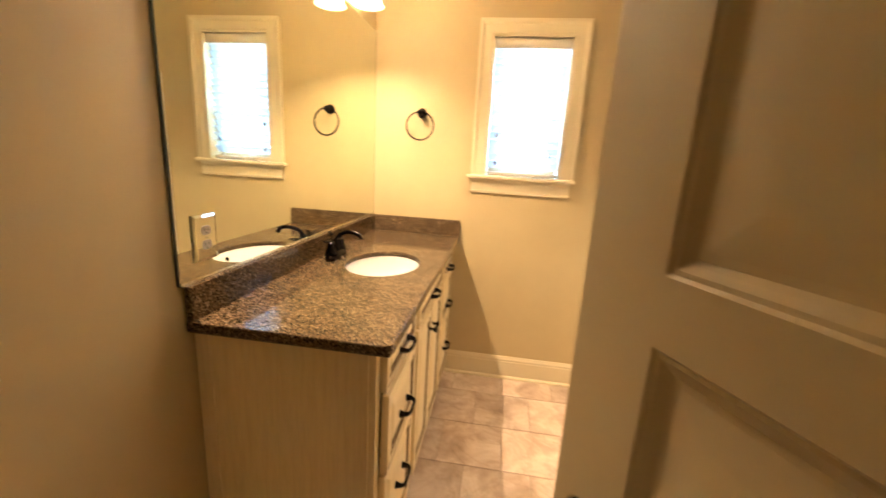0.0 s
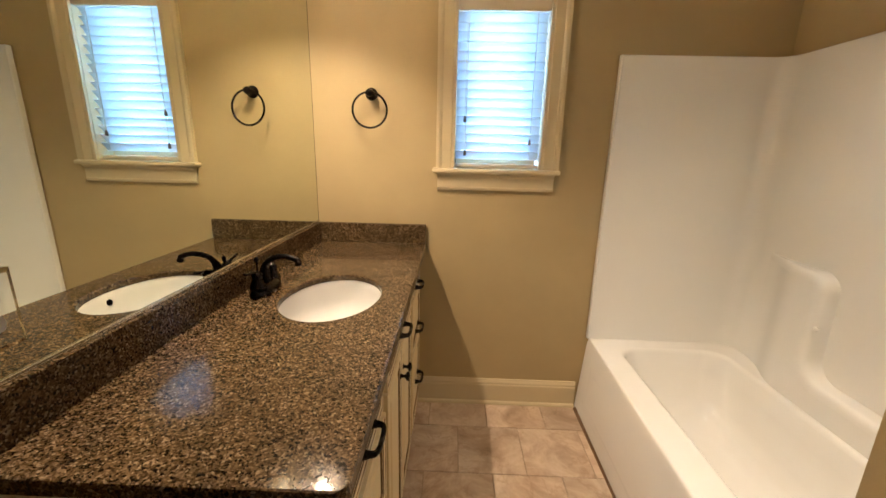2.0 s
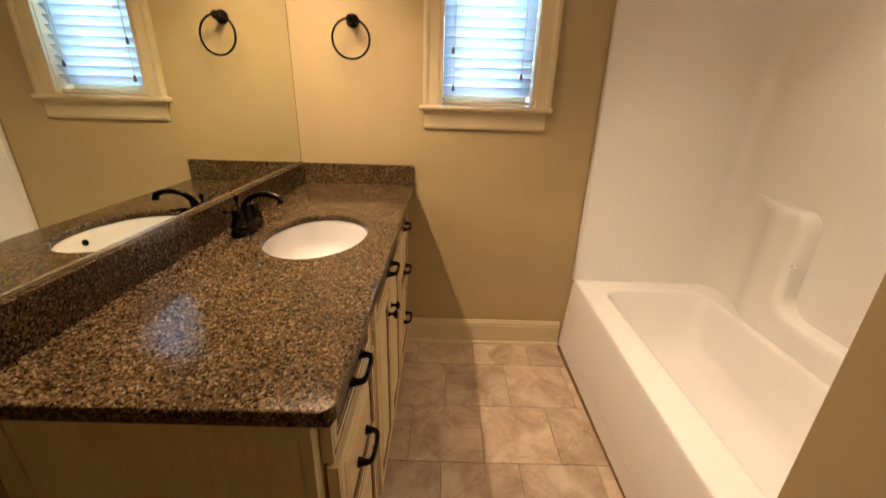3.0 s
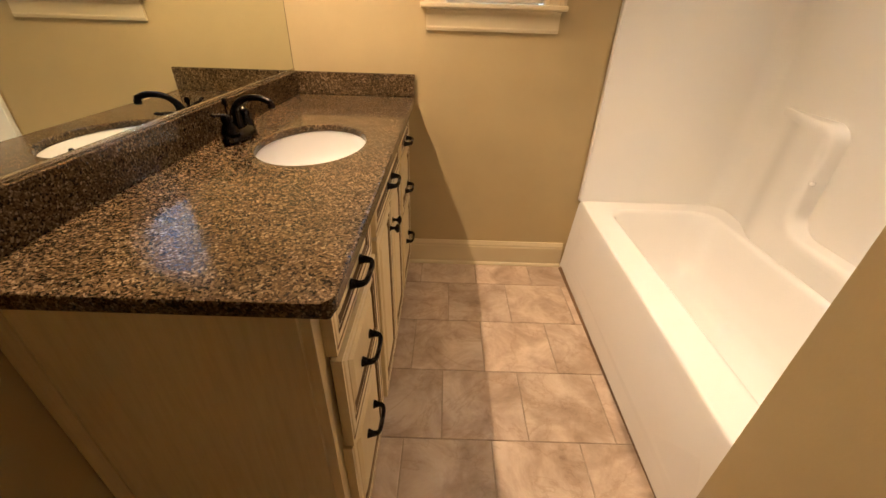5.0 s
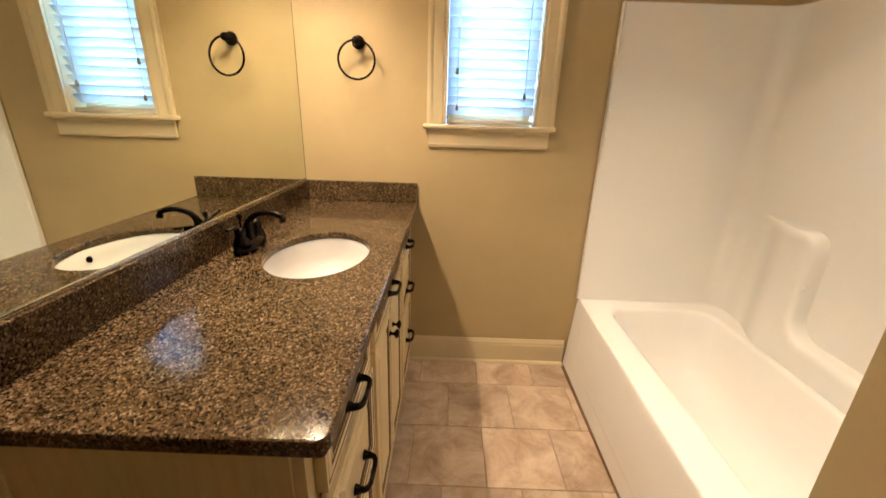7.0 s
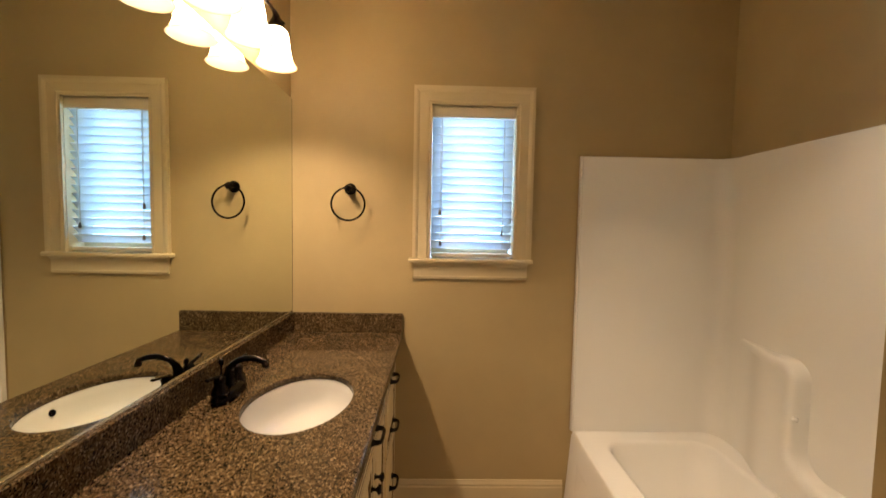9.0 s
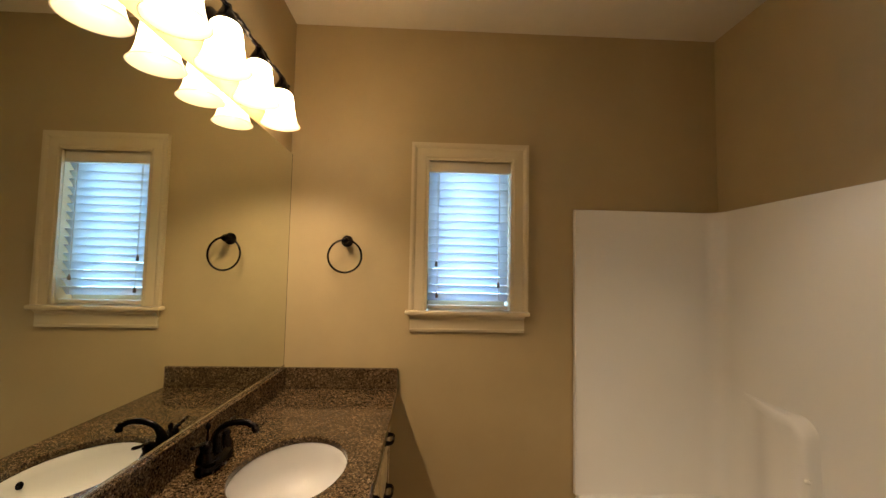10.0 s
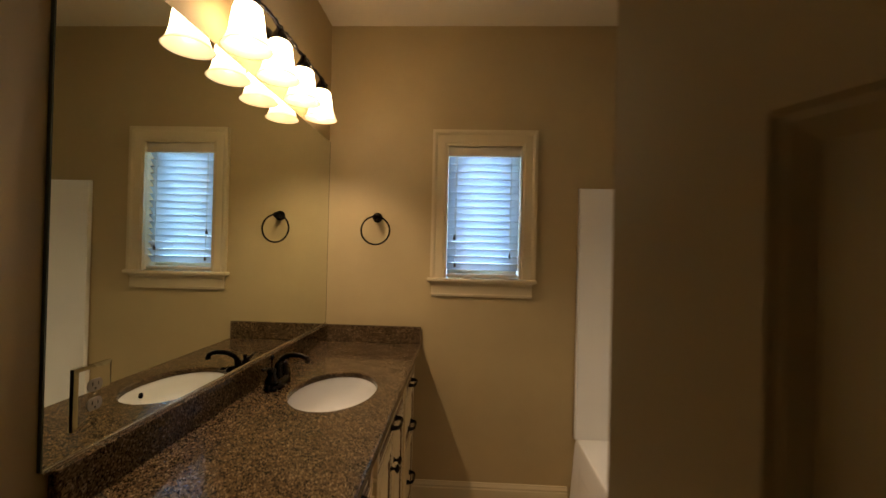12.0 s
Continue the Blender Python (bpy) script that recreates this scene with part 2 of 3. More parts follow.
def tube(points, radii, n=12, bm=None, squash=1.0):
    """A swept tube through points, with a radius at each."""
    bm = bm or bmesh.new()
    pts = [Vector(p) for p in points]
    if not isinstance(radii, (list, tuple)):
        radii = [radii] * len(pts)
    rings, side = [], None
    for i, p in enumerate(pts):
        d = (pts[min(i + 1, len(pts) - 1)] - pts[max(i - 1, 0)]).normalized()
        if side is None:
            side = d.cross(Vector((0, 0, 1)) if abs(d.z) < 0.9 else Vector((0, 1, 0))).normalized()
        side = (side - d * side.dot(d)).normalized()
        up = side.cross(d)
        rings.append([p + radii[i] * (math.cos(a) * side + squash * math.sin(a) * up) for a in (2 * math.pi * k / n for k in range(n))])
    loft(bm, rings, True, True, True)
    return bm


def smooth_line(points, steps=8):
    """Catmull-Rom through the points."""
    p = [Vector(q) for q in points]
    p = [2 * p[0] - p[1]] + p + [2 * p[-1] - p[-2]]
    out = []
    for i in range(1, len(p) - 2):
        for s in range(steps):
            t = s / steps
            a, b, c, d = p[i - 1:i + 3]
            out.append(0.5 * ((2 * b) + (c - a) * t + (2 * a - 5 * b + 4 * c - d) * t * t + (3 * b - a - 3 * c + d) * t ** 3))
    return out + [p[-2]]


def extrude_profile(profile, start, end, out, up=(0, 0, 1)):
    """A moulding: profile of (out, up) points run from start to end."""
    s, e, o, u = Vector(start), Vector(end), Vector(out), Vector(up)
    bm = bmesh.new()
    a = [bm.verts.new(s + o * q[0] + u * q[1]) for q in profile]
    b = [bm.verts.new(e + o * q[0] + u * q[1]) for q in profile]
    n = len(a)
    for i in range(n):
        bm.faces.new((a[i], a[(i + 1) % n], b[(i + 1) % n], b[i]))
    bm.faces.new(a)
    bm.faces.new(b)
    return bm


def mitred(profile, start, end, out, up, a, b):
    """A moulding whose ends are cut at 45 degrees where a or b is 1."""
    s, e, o, u = Vector(start), Vector(end), Vector(out), Vector(up)
    d = (e - s).normalized()
    bm = bmesh.new()
    r0 = [bm.verts.new(s + o * q[0] + u * q[1] - d * q[1] * a) for q in profile]
    r1 = [bm.verts.new(e + o * q[0] + u * q[1] + d * q[1] * b) for q in profile]
    n = len(r0)
    for i in range(n):
        bm.faces.new((r0[i], r0[(i + 1) % n], r1[(i + 1) % n], r1[i]))
    bm.faces.new(r0)
    bm.faces.new(r1)
    return bm


def panel_front(w, h, t, panels, rings, bm=None):
    """A slab (local x across, y thickness towards -y as the face, z up) with moulded panels.
    panels: (x0, z0, x1, z1); rings: (inset, depth, material of the band that leads there)."""
    bm = bm or bmesh.new()
    xs = sorted({0.0, w, *[p[0] for p in panels], *[p[2] for p in panels]})
    zs = sorted({0.0, h, *[p[1] for p in panels], *[p[3] for p in panels]})
    for x0, x1 in zip(xs, xs[1:]):
        for z0, z1 in zip(zs, zs[1:]):
            if any(p[0] <= x0 and x1 <= p[2] and p[1] <= z0 and z1 <= p[3] for p in panels):
                continue
            bm.faces.new([bm.verts.new(q) for q in ((x0, 0, z0), (x1, 0, z0), (x1, 0, z1), (x0, 0, z1))])
    for x0, z0, x1, z1 in panels:
        last = [bm.verts.new(q) for q in ((x0, 0, z0), (x1, 0, z0), (x1, 0, z1), (x0, 0, z1))]
        for inset, depth, mi in rings:
            cur = [bm.verts.new(q) for q in ((x0 + inset, depth, z0 + inset), (x1 - inset, depth, z0 + inset),
                                             (x1 - inset, depth, z1 - inset), (x0 + inset, depth, z1 - inset))]
            for i in range(4):
                bm.faces.new((last[i], last[(i + 1) % 4], cur[(i + 1) % 4], cur[i])).material_index = mi
            last = cur
        bm.faces.new(last)
    f = [(0, 0, 0), (w, 0, 0), (w, 0, h), (0, 0, h)]
    b = [(x, t, z) for x, _, z in f]
    fv, bv = [bm.verts.new(q) for q in f], [bm.verts.new(q) for q in b]
    for i in range(4):
        bm.faces.new((fv[i], fv[(i + 1) % 4], bv[(i + 1) % 4], bv[i]))
    bm.faces.new(bv)
    bmesh.ops.remove_doubles(bm, verts=bm.verts, dist=1e-5)
    return bm


# ---- the room ----
CEIL, EAST, SOUTH, WING_X, WING_Y = 2.737, 2.19, -2.56, 1.263, -1.502
WX0, WX1, WZ0, WZ1 = 0.688, 1.108, 1.298, 2.052
DX0, DX1, DTOP = 0.480, 1.245, 2.06


def wall(name, label, *parts_of):
    return tagged(part(name, boxes(*parts_of), WALL), label, "wall", kind="structure")


wall("wall_west", "beige painted drywall wall behind the vanity mirror", (-0.12, SOUTH - 0.12, 0, 0, 0.12, CEIL))
wall("wall_north", "beige painted drywall wall with the window", (0, 0, 0, WX0, 0.12, CEIL), (WX1, 0, 0, EAST + 0.12, 0.12, CEIL),
     (WX0, 0, 0, WX1, 0.12, WZ0 - 0.02), (WX0, 0, WZ1, WX1, 0.12, CEIL))
wall("wall_east", "beige painted drywall wall behind the tub", (EAST, WING_Y, 0, EAST + 0.12, 0, CEIL))
wall("wall_wing", "beige painted wall ending at the tub alcove", (WING_X, SOUTH - 0.12, 0, EAST + 0.12, WING_Y, CEIL))
wall("wall_south", "beige painted wall with the door opening", (0, SOUTH - 0.12, 0, DX0, SOUTH, CEIL), (DX1, SOUTH - 0.12, 0, WING_X, SOUTH, CEIL),
     (DX0, SOUTH - 0.12, DTOP, DX1, SOUTH, CEIL))
# unseen enclosure, made large so that little light bounces back through the doorway
wall("unseen_hall", "plain beige unseen walls added beyond the doorway, set far back to cut bounced light", (-1.6, -7.2, 0, -1.5, SOUTH - 0.12, CEIL), (3.6, -7.2, 0, 3.7, SOUTH - 0.12, CEIL), (-1.5, -7.2, 0, 3.6, -7.1, CEIL),
     (-1.6, SOUTH - 0.12, 0, -0.12, SOUTH, CEIL), (EAST + 0.12, SOUTH - 0.12, 0, 3.7, SOUTH, CEIL))
tagged(part("ceiling", boxes((-0.12, SOUTH, CEIL, EAST + 0.12, 0.12, CEIL + 0.1), (-1.6, -7.2, CEIL, 3.7, SOUTH, CEIL + 0.1)), CEILING), "plain off-white painted ceiling", "ceiling", kind="structure")
floor = tagged(part("floor", boxes((-0.12, SOUTH, -0.1, EAST + 0.12, 0.12, -0.004), (-1.6, -7.2, -0.1, 3.7, SOUTH, -0.004)), GROUT), "square stone-look floor tiles laid in a half offset", "floor", kind="structure")

# baseboard with ogee top and quarter-round shoe
BASE = [(0, 0.0), (0.014, 0.0), (0.014, 0.114), (0.011, 0.121), (0.0125, 0.129), (0.007, 0.142), (0.005, 0.150), (0, 0.150)]
SHOE = [(0.0145, 0.0), (0.027, 0.0), (0.0265, 0.008), (0.022, 0.015), (0.0145, 0.018)]


def baseboard(start, end, out):
    b = tagged(part("baseboard", extrude_profile(BASE, start, end, out), TRIM), "cream painted baseboard with moulded top", "baseboard", kind="structure")
    part("shoe_moulding", extrude_profile(SHOE, start, end, out), TRIM, b)


baseboard((0.52, 0, 0), (1.398, 0, 0), (0, -1, 0))
baseboard((0, -1.505, 0), (0, SOUTH, 0), (1, 0, 0))
baseboard((WING_X, WING_Y, 0), (WING_X, SOUTH + 0.02, 0), (-1, 0, 0))
baseboard((0.03, SOUTH, 0), (DX0 - 0.085, SOUTH, 0), (0, 1, 0))

# door lining and casing
lining = boxes((DX0 - 0.001, SOUTH - 0.12, 0, DX0 + 0.012, SOUTH, DTOP), (DX1 - 0.012, SOUTH - 0.12, 0, DX1 + 0.001, SOUTH, DTOP), (DX0, SOUTH - 0.12, DTOP - 0.012, DX1, SOUTH, DTOP + 0.001))
box(lining, DX0 - 0.08, SOUTH, 0, DX0 + 0.006, SOUTH + 0.018, DTOP + 0.08)
box(lining, DX0 + 0.006, SOUTH, DTOP - 0.006, DX1 + 0.01, SOUTH + 0.018, DTOP + 0.08)
tagged(part("trim", lining, TRIM), "cream painted door lining and casing", "door trim", kind="structure")


# ---- the window ----
window = thing("window_1", "small cream-trimmed window with a lowered white blind", "window", (0.898, 0, WZ0), kind="structure")


def at_window(bm):
    bmesh.ops.translate(bm, verts=bm.verts, vec=(-0.898, 0, -WZ0))
    return bm


CASE = [(0, 0), (0.014, 0), (0.014, 0.012), (0.017, 0.018), (0.017, 0.06), (0.021, 0.066), (0.024, 0.075), (0.024, 0.088), (0, 0.088)]
CX0, CX1 = 0.600, 1.195
for x, side in ((WX0 + 0.002, -1), (WX1 - 0.002, 1)):
    part("side_casing", at_window(mitred(CASE, (x, 0, WZ0), (x, 0, WZ1 - 0.002), (0, -1, 0), (side, 0, 0), 0, 0.995)), TRIM, window)
part("head_casing", at_window(mitred(CASE, (WX0 + 0.002, 0, WZ1 - 0.002), (WX1 - 0.002, 0, WZ1 - 0.002), (0, -1, 0), (0, 0, 1), 0.995, 0.995)), TRIM, window)
part("window_sill", at_window(boxes((CX0 - 0.015, -0.046, WZ0 - 0.02, CX1 + 0.004, 0.1, WZ0))), TRIM, window, bevel=0.006, segments=3)
APRON = [(0, 0), (0.012, 0), (0.016, 0.012), (0.014, 0.018), (0.014, 0.060), (0.020, 0.070), (0.030, 0.078), (0.030, 0.083), (0, 0.083)]
part("apron", at_window(extrude_profile(APRON, (CX0 + 0.010, 0, WZ0 - 0.1035), (CX1 - 0.018, 0, WZ0 - 0.1035), (0, -1, 0))), TRIM, window)
part("jamb", at_window(boxes((WX0 - 0.001, 0.001, WZ0, WX0 + 0.004, 0.12, WZ1), (WX1 - 0.004, 0.001, WZ0, WX1 + 0.001, 0.12, WZ1), (WX0, 0.001, WZ1 - 0.010, WX1, 0.12, WZ1 + 0.001))), TRIM, window)
sash = boxes((WX0 + 0.01, 0.085, WZ0, WX0 + 0.030, 0.115, WZ1 - 0.01), (WX1 - 0.030, 0.085, WZ0, WX1 - 0.01, 0.115, WZ1 - 0.01),
             (WX0 + 0.030, 0.085, WZ0, WX1 - 0.030, 0.115, WZ0 + 0.05), (WX0 + 0.030, 0.085, WZ1 - 0.05, WX1 - 0.030, 0.115, WZ1 - 0.01))
part("window_frame", at_window(sash), TRIM, window)
pane = part("pane", at_window(boxes((WX0 + 0.030, 0.098, WZ0 + 0.05, WX1 - 0.030, 0.102, WZ1 - 0.05))), GLASS, window)
pane.visible_shadow = False

# ---- the blind ----
BX, BY = 0.898, 0.041
blind = thing("window_blind", "white slatted blind lowered with its slats nearly closed", "blind", (BX, BY, 1.31))


def slat_mesh(w, depth, tilt):
    bm = bmesh.new()
    rings = []
    n = 7
    for sgn in (1, -1):
        rng = range(n) if sgn > 0 else range(n - 1, -1, -1)
        for i in rng:
            u = i / (n - 1) * 2 - 1
            y, z = u * depth / 2, (1 - u * u) * 0.0035 + sgn * 0.0014
            rings.append((y * math.cos(tilt) - z * math.sin(tilt), y * math.sin(tilt) + z * math.cos(tilt)))
    loft(bm, [[(-w / 2, y, z) for y, z in rings], [(w / 2, y, z) for y, z in rings]], True, True, True)
    return bm


HALFW = 0.2040
SLATS, PITCH, TOPZ = 16, 0.0408, 1.976
shared = mesh_from(slat_mesh(2 * HALFW, 0.05, radians(-50)), "slat", SLAT, True)
for i in range(SLATS):
    s = new("slat", shared)
    s.parent = blind
    s.location = (0, 0, TOPZ - i * PITCH - 1.31)
    s.rotation_euler = (radians(random.uniform(-1.5, 1.5)), radians(random.uniform(-0.35, 0.35)), 0)
part("valance", boxes((-0.206, -0.040, 0.682, 0.206, -0.028, 0.752)), BLIND, blind, bevel=0.003)
part("head_rail", boxes((-0.205, -0.024, 0.70, 0.205, 0.026, 0.748)), BLIND, blind)
part("bottom_rail", boxes((-HALFW, -0.024, -0.006, HALFW, 0.024, 0.012)), BLIND, blind, bevel=0.003)
for x in (-0.155, 0.155):
    part("ladder_cord", tube([(x, -0.026, 0.70), (x, -0.026, 0.36), (x, -0.027, 0.02)], 0.0008, 6), BLIND, blind)
for x, z in ((-0.163, 0.205), (-0.158, 0.05), (0.152, 0.105)):
    c = part("pull_cord", tube([(x, -0.031, 0.70), (x, -0.032, 0.40), (x, -0.033, z + 0.02)], 0.0009, 6), BLIND, blind)
    part("tassel", lathe([(0.002, z + 0.028), (0.005, z + 0.022), (0.0075, z + 0.006), (0.0065, z)], 10, (x, -0.034)), TASSEL, c, smooth=True)

# ---- outdoors ----
tagged(part("ground", boxes((-300, -300, -0.8, 300, 600, -0.6)), GRASS), "green lawn outside the window", "ground", kind="structure")

# ---- the vanity ----
COUNTER, DEPTH, LENGTH = 0.920, 0.560, 1.526
FACE = 0.513
vanity = thing("vanity_cabinet", "cream glazed vanity cabinet with raised-panel doors and drawers", "cabinet", (0.27, -0.77, 0))
VO = Vector((0.27, -0.77, 0))


def at_vanity(bm):
    bmesh.ops.translate(bm, verts=bm.verts, vec=-VO)
    return bm


V0, V1 = -1.500, -0.002
part("end_panel", at_vanity(boxes((0.003, V0 + 0.004, 0.0, FACE - 0.02, V0 + 0.022, 0.885))), CABINET, vanity, bevel=0.001)
part("end_panel", at_vanity(boxes((0.003, V1 - 0.018, 0.0, FACE - 0.02, V1, 0.885))), CABINET, vanity, bevel=0.001)
# bottom, back and toe kick coloured dark, as the shade under the counter
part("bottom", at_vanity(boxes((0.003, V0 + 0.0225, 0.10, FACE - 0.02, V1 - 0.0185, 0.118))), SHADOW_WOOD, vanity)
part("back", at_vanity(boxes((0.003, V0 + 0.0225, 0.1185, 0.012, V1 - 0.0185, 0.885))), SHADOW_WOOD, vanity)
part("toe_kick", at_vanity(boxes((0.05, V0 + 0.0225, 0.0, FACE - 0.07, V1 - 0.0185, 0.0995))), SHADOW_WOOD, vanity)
# end panel: framed with a scribe strip at the wall
end = boxes((0.003, V0 - 0.001, 0.0, 0.045, V0 + 0.0035, 0.886), (FACE - 0.06, V0 - 0.0005, 0.0, FACE - 0.0205, V0 + 0.0035, 0.886))
part("end_strip", at_vanity(end), CABINET, vanity, bevel=0.001)
# face frame
COLS = ((-1.466, -1.112), (-1.048, -0.482), (-0.428, -0.082))
frame_bm = bmesh.new()
cuts = [V0 + 0.004, -1.45, -1.128, -1.032, -0.498, -0.412, -0.098, V1]
for a, b in zip(cuts[::2], cuts[1::2]):
    box(frame_bm, FACE - 0.0195, a, 0.0 if a in (cuts[0], cuts[6]) else 0.1, FACE, b, 0.886)
for a, b in ((-1.45, -1.128), (-1.032, -0.498), (-0.412, -0.098)):
    box(frame_bm, FACE - 0.0195, a, 0.085, FACE, b, 0.125)
    box(frame_bm, FACE - 0.0195, a, 0.868, FACE, b, 0.886)
    box(frame_bm, FACE - 0.0195, a, 0.735, FACE, b, 0.755)
    if b - a < 0.4:
        box(frame_bm, FACE - 0.0195, a, 0.475, FACE, b, 0.50)
part("face_frame", at_vanity(frame_bm), CABINET, vanity, bevel=0.0012)

RINGS = [(0.0020, 0.0026, 1), (0.0058, 0.0026, 1), (0.0078, 0.0, 0), (0.0270, 0.0, 0), (0.0295, 0.0045, 1), (0.0345, 0.0045, 1), (0.0370, 0.0008, 0),
         (0.0410, 0.0008, 0), (0.0440, 0.0085, 1), (0.0500, 0.0085, 1), (0.0680, 0.0015, 0)]


def pull_meshes():
    """An arched bail pull, 96 mm between its posts, along local y; it stands out along x."""
    pts = smooth_line([(0.002, -0.044, 0), (0.014, -0.044, 0), (0.025, -0.040, 0), (0.030, -0.027, 0), (0.031, 0, 0), (0.030, 0.027, 0), (0.025, 0.040, 0), (0.014, 0.044, 0), (0.002, 0.044, 0)], 5)
    n = len(pts)
    rad = [0.0054 + 0.0034 * abs(2 * i / (n - 1) - 1) ** 3 for i in range(n)]
    bar = tube(pts, rad, 10, squash=1.25)
    foot = lathe([(0.0118, 0.0), (0.0118, 0.003), (0.0100, 0.006), (0.0085, 0.012)], 12)
    foot.transform(Matrix.Rotation(radians(90), 4, "Y"))
    return bar, foot


pb, pf = pull_meshes()
PULL, PULL_FOOT = mesh_from(pb, "pull", BRONZE, True), mesh_from(pf, "pull_foot", BRONZE, True)
TURN_OUT = Matrix.Rotation(radians(90), 4, "Z")


def front(name, y0, y1, z0, z1, stand=0.0, fine=1.0, label=""):
    bm = panel_front(y1 - y0, z1 - z0, 0.0205, [(0.008, 0.008, y1 - y0 - 0.008, z1 - z0 - 0.008)], [(i * fine, d, m) for i, d, m in RINGS])
    bm.transform(Matrix.Translation((FACE + 0.021 + stand, y0, z0)) @ TURN_OUT)
    ob = part(name, at_vanity(bm), [CABINET, GLAZE], vanity, label, bevel=0.0025)
    if stand:
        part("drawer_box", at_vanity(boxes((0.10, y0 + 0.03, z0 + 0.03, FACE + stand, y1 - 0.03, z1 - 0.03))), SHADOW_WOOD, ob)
    return ob


def handle(owner, y, z, stand=0.0):
    for name, me, dy in (("pull", PULL, 0.0), ("pull_foot", PULL_FOOT, -0.044), ("pull_foot", PULL_FOOT, 0.044)):
        o = new(name, me)
        o.parent = owner
        o.location = Vector((FACE + 0.0205 + stand, y + dy, z)) - VO
        tagged(o, "dark bronze arched pull" if name == "pull" else "")


def knob(owner, y, z):
    bm = lathe([(0.010, 0.0), (0.010, 0.002), (0.006, 0.004), (0.005, 0.014), (0.009, 0.018), (0.015, 0.022), (0.0155, 0.026), (0.011, 0.030), (0.004, 0.032)], 18)
    bm.transform(Matrix.Translation((FACE + 0.0205, y, z)) @ Matrix.Rotation(radians(90), 4, "Y"))
    part("knob", at_vanity(bm), BRONZE, owner, "dark bronze round knob", smooth=True)


for ya, yb in (COLS[0], COLS[2]):
    for z0, z1, st in ((0.752, 0.882, 0.0), (0.492, 0.742, 0.006 if ya < -1 else 0.0), (0.112, 0.482, 0.0)):
        d = front("drawer", ya, yb, z0, z1, st, 0.74 if z1 > 0.8 else 0.95)
        handle(d, (ya + yb) / 2, {0.882: 0.812, 0.742: 0.598, 0.482: 0.335}[z1] - (0.0 if ya < -1 else 0.03), st)
ya, yb = COLS[1]
d = front("false_drawer_front", ya, yb, 0.752, 0.882, 0.0, 0.74)
handle(d, (ya + yb) / 2, 0.800)
mid = (ya + yb) / 2
for y0, y1, ky in ((ya, mid - 0.002, mid - 0.030), (mid + 0.002, yb, mid + 0.030)):
    d = front("cabinet_door", y0, y1, 0.112, 0.742, 0.0, 1.0)
    knob(d, ky, 0.645)

# ---- the countertop ----
SINK, SA, SB = (0.310, -0.774), 0.155, 0.207
top = thing("countertop", "polished brown speckled granite countertop with backsplash", "countertop", (0.27, -0.77, COUNTER))


def slab_with_hole():
    r = 0.028
    outline = [(0.003, -0.003), (0.003, -LENGTH)]
    outline += [(DEPTH - r + r * math.sin(a), -LENGTH + r - r * math.cos(a)) for a in (radians(15 * k) for k in range(7))]
    outline += [(DEPTH, -0.003)]
    cx, cy = SINK

    def cast(a):
        dx, dy = math.cos(a), math.sin(a)
        for (x0, y0), (x1, y1) in zip(outline, outline[1:] + outline[:1]):
            ex, ey = x1 - x0, y1 - y0
            den = dx * ey - dy * ex
            if abs(den) < 1e-9:
                continue
            s = ((x0 - cx) * ey - (y0 - cy) * ex) / den
            u = ((x0 - cx) * dy - (y0 - cy) * dx) / den
            if s > 0 and -1e-6 <= u <= 1 + 1e-6:
                return (cx + s * dx, cy + s * dy)

    angles = sorted({round(2 * math.pi * k / 72 - math.pi, 5) for k in range(72)} | {round(math.atan2(y - cy, x - cx), 5) for x, y in outline})
    outer = [cast(a) for a in angles]
    inner = []
    for a in angles:
        k = 1 / math.hypot(math.cos(a) / SA, math.sin(a) / SB)
        inner.append((cx + k * math.cos(a), cy + k * math.sin(a)))

    def grown(e, z):
        return [(cx + (x - cx) * (1 + e / SA), cy + (y - cy) * (1 + e / SB), z) for x, y in inner]

    def shrunk(e, z):
        return [(min(max(x, 0.003), DEPTH - e), max(min(y, -0.003), -LENGTH + e), z) for x, y in outer]

    z1, z0 = COUNTER, COUNTER - 0.033
    bm = bmesh.new()
    rings = [grown(0, z1 - 0.0215), grown(0, z1 - 0.005), grown(0.0015, z1 - 0.0015), grown(0.005, z1), shrunk(0.005, z1), shrunk(0.0015, z1 - 0.0015), shrunk(0, z1 - 0.005), shrunk(0, z0 + 0.006), shrunk(0.006, z0)]
    vs = loft(bm, rings)
    for i in range(len(angles)):
        j = (i + 1) % len(angles)
        bm.faces.new((vs[-1][i], vs[-1][j], vs[0][j], vs[0][i]))
    bmesh.ops.remove_doubles(bm, verts=bm.verts, dist=1e-6)
    bmesh.ops.translate(bm, verts=bm.verts, vec=(-0.27, 0.77, -COUNTER))
    return bm


part("slab", slab_with_hole(), GRANITE, top)
TZ = Vector((0.27, -0.77, COUNTER))


def at_top(bm):
    bmesh.ops.translate(bm, verts=bm.verts, vec=-TZ)
    return bm


part("backsplash", at_top(boxes((0.003, -LENGTH + 0.002, COUNTER + 0.0005, 0.023, -0.003, 1.016))), GRANITE, top, bevel=0.002)
part("sidesplash", at_top(boxes((0.0235, -0.023, COUNTER + 0.0005, DEPTH - 0.002, -0.003, 1.016))), GRANITE, top, bevel=0.002)

# ---- the sink ----
sink = thing("sink", "white oval undermount porcelain sink", "sink", (SINK[0], SINK[1], COUNTER - 0.17))


def oval(s, z, n=64):
    return [(SA * s * math.cos(2 * math.pi * k / n), SB * s * math.sin(2 * math.pi * k / n), z) for k in range(n)]


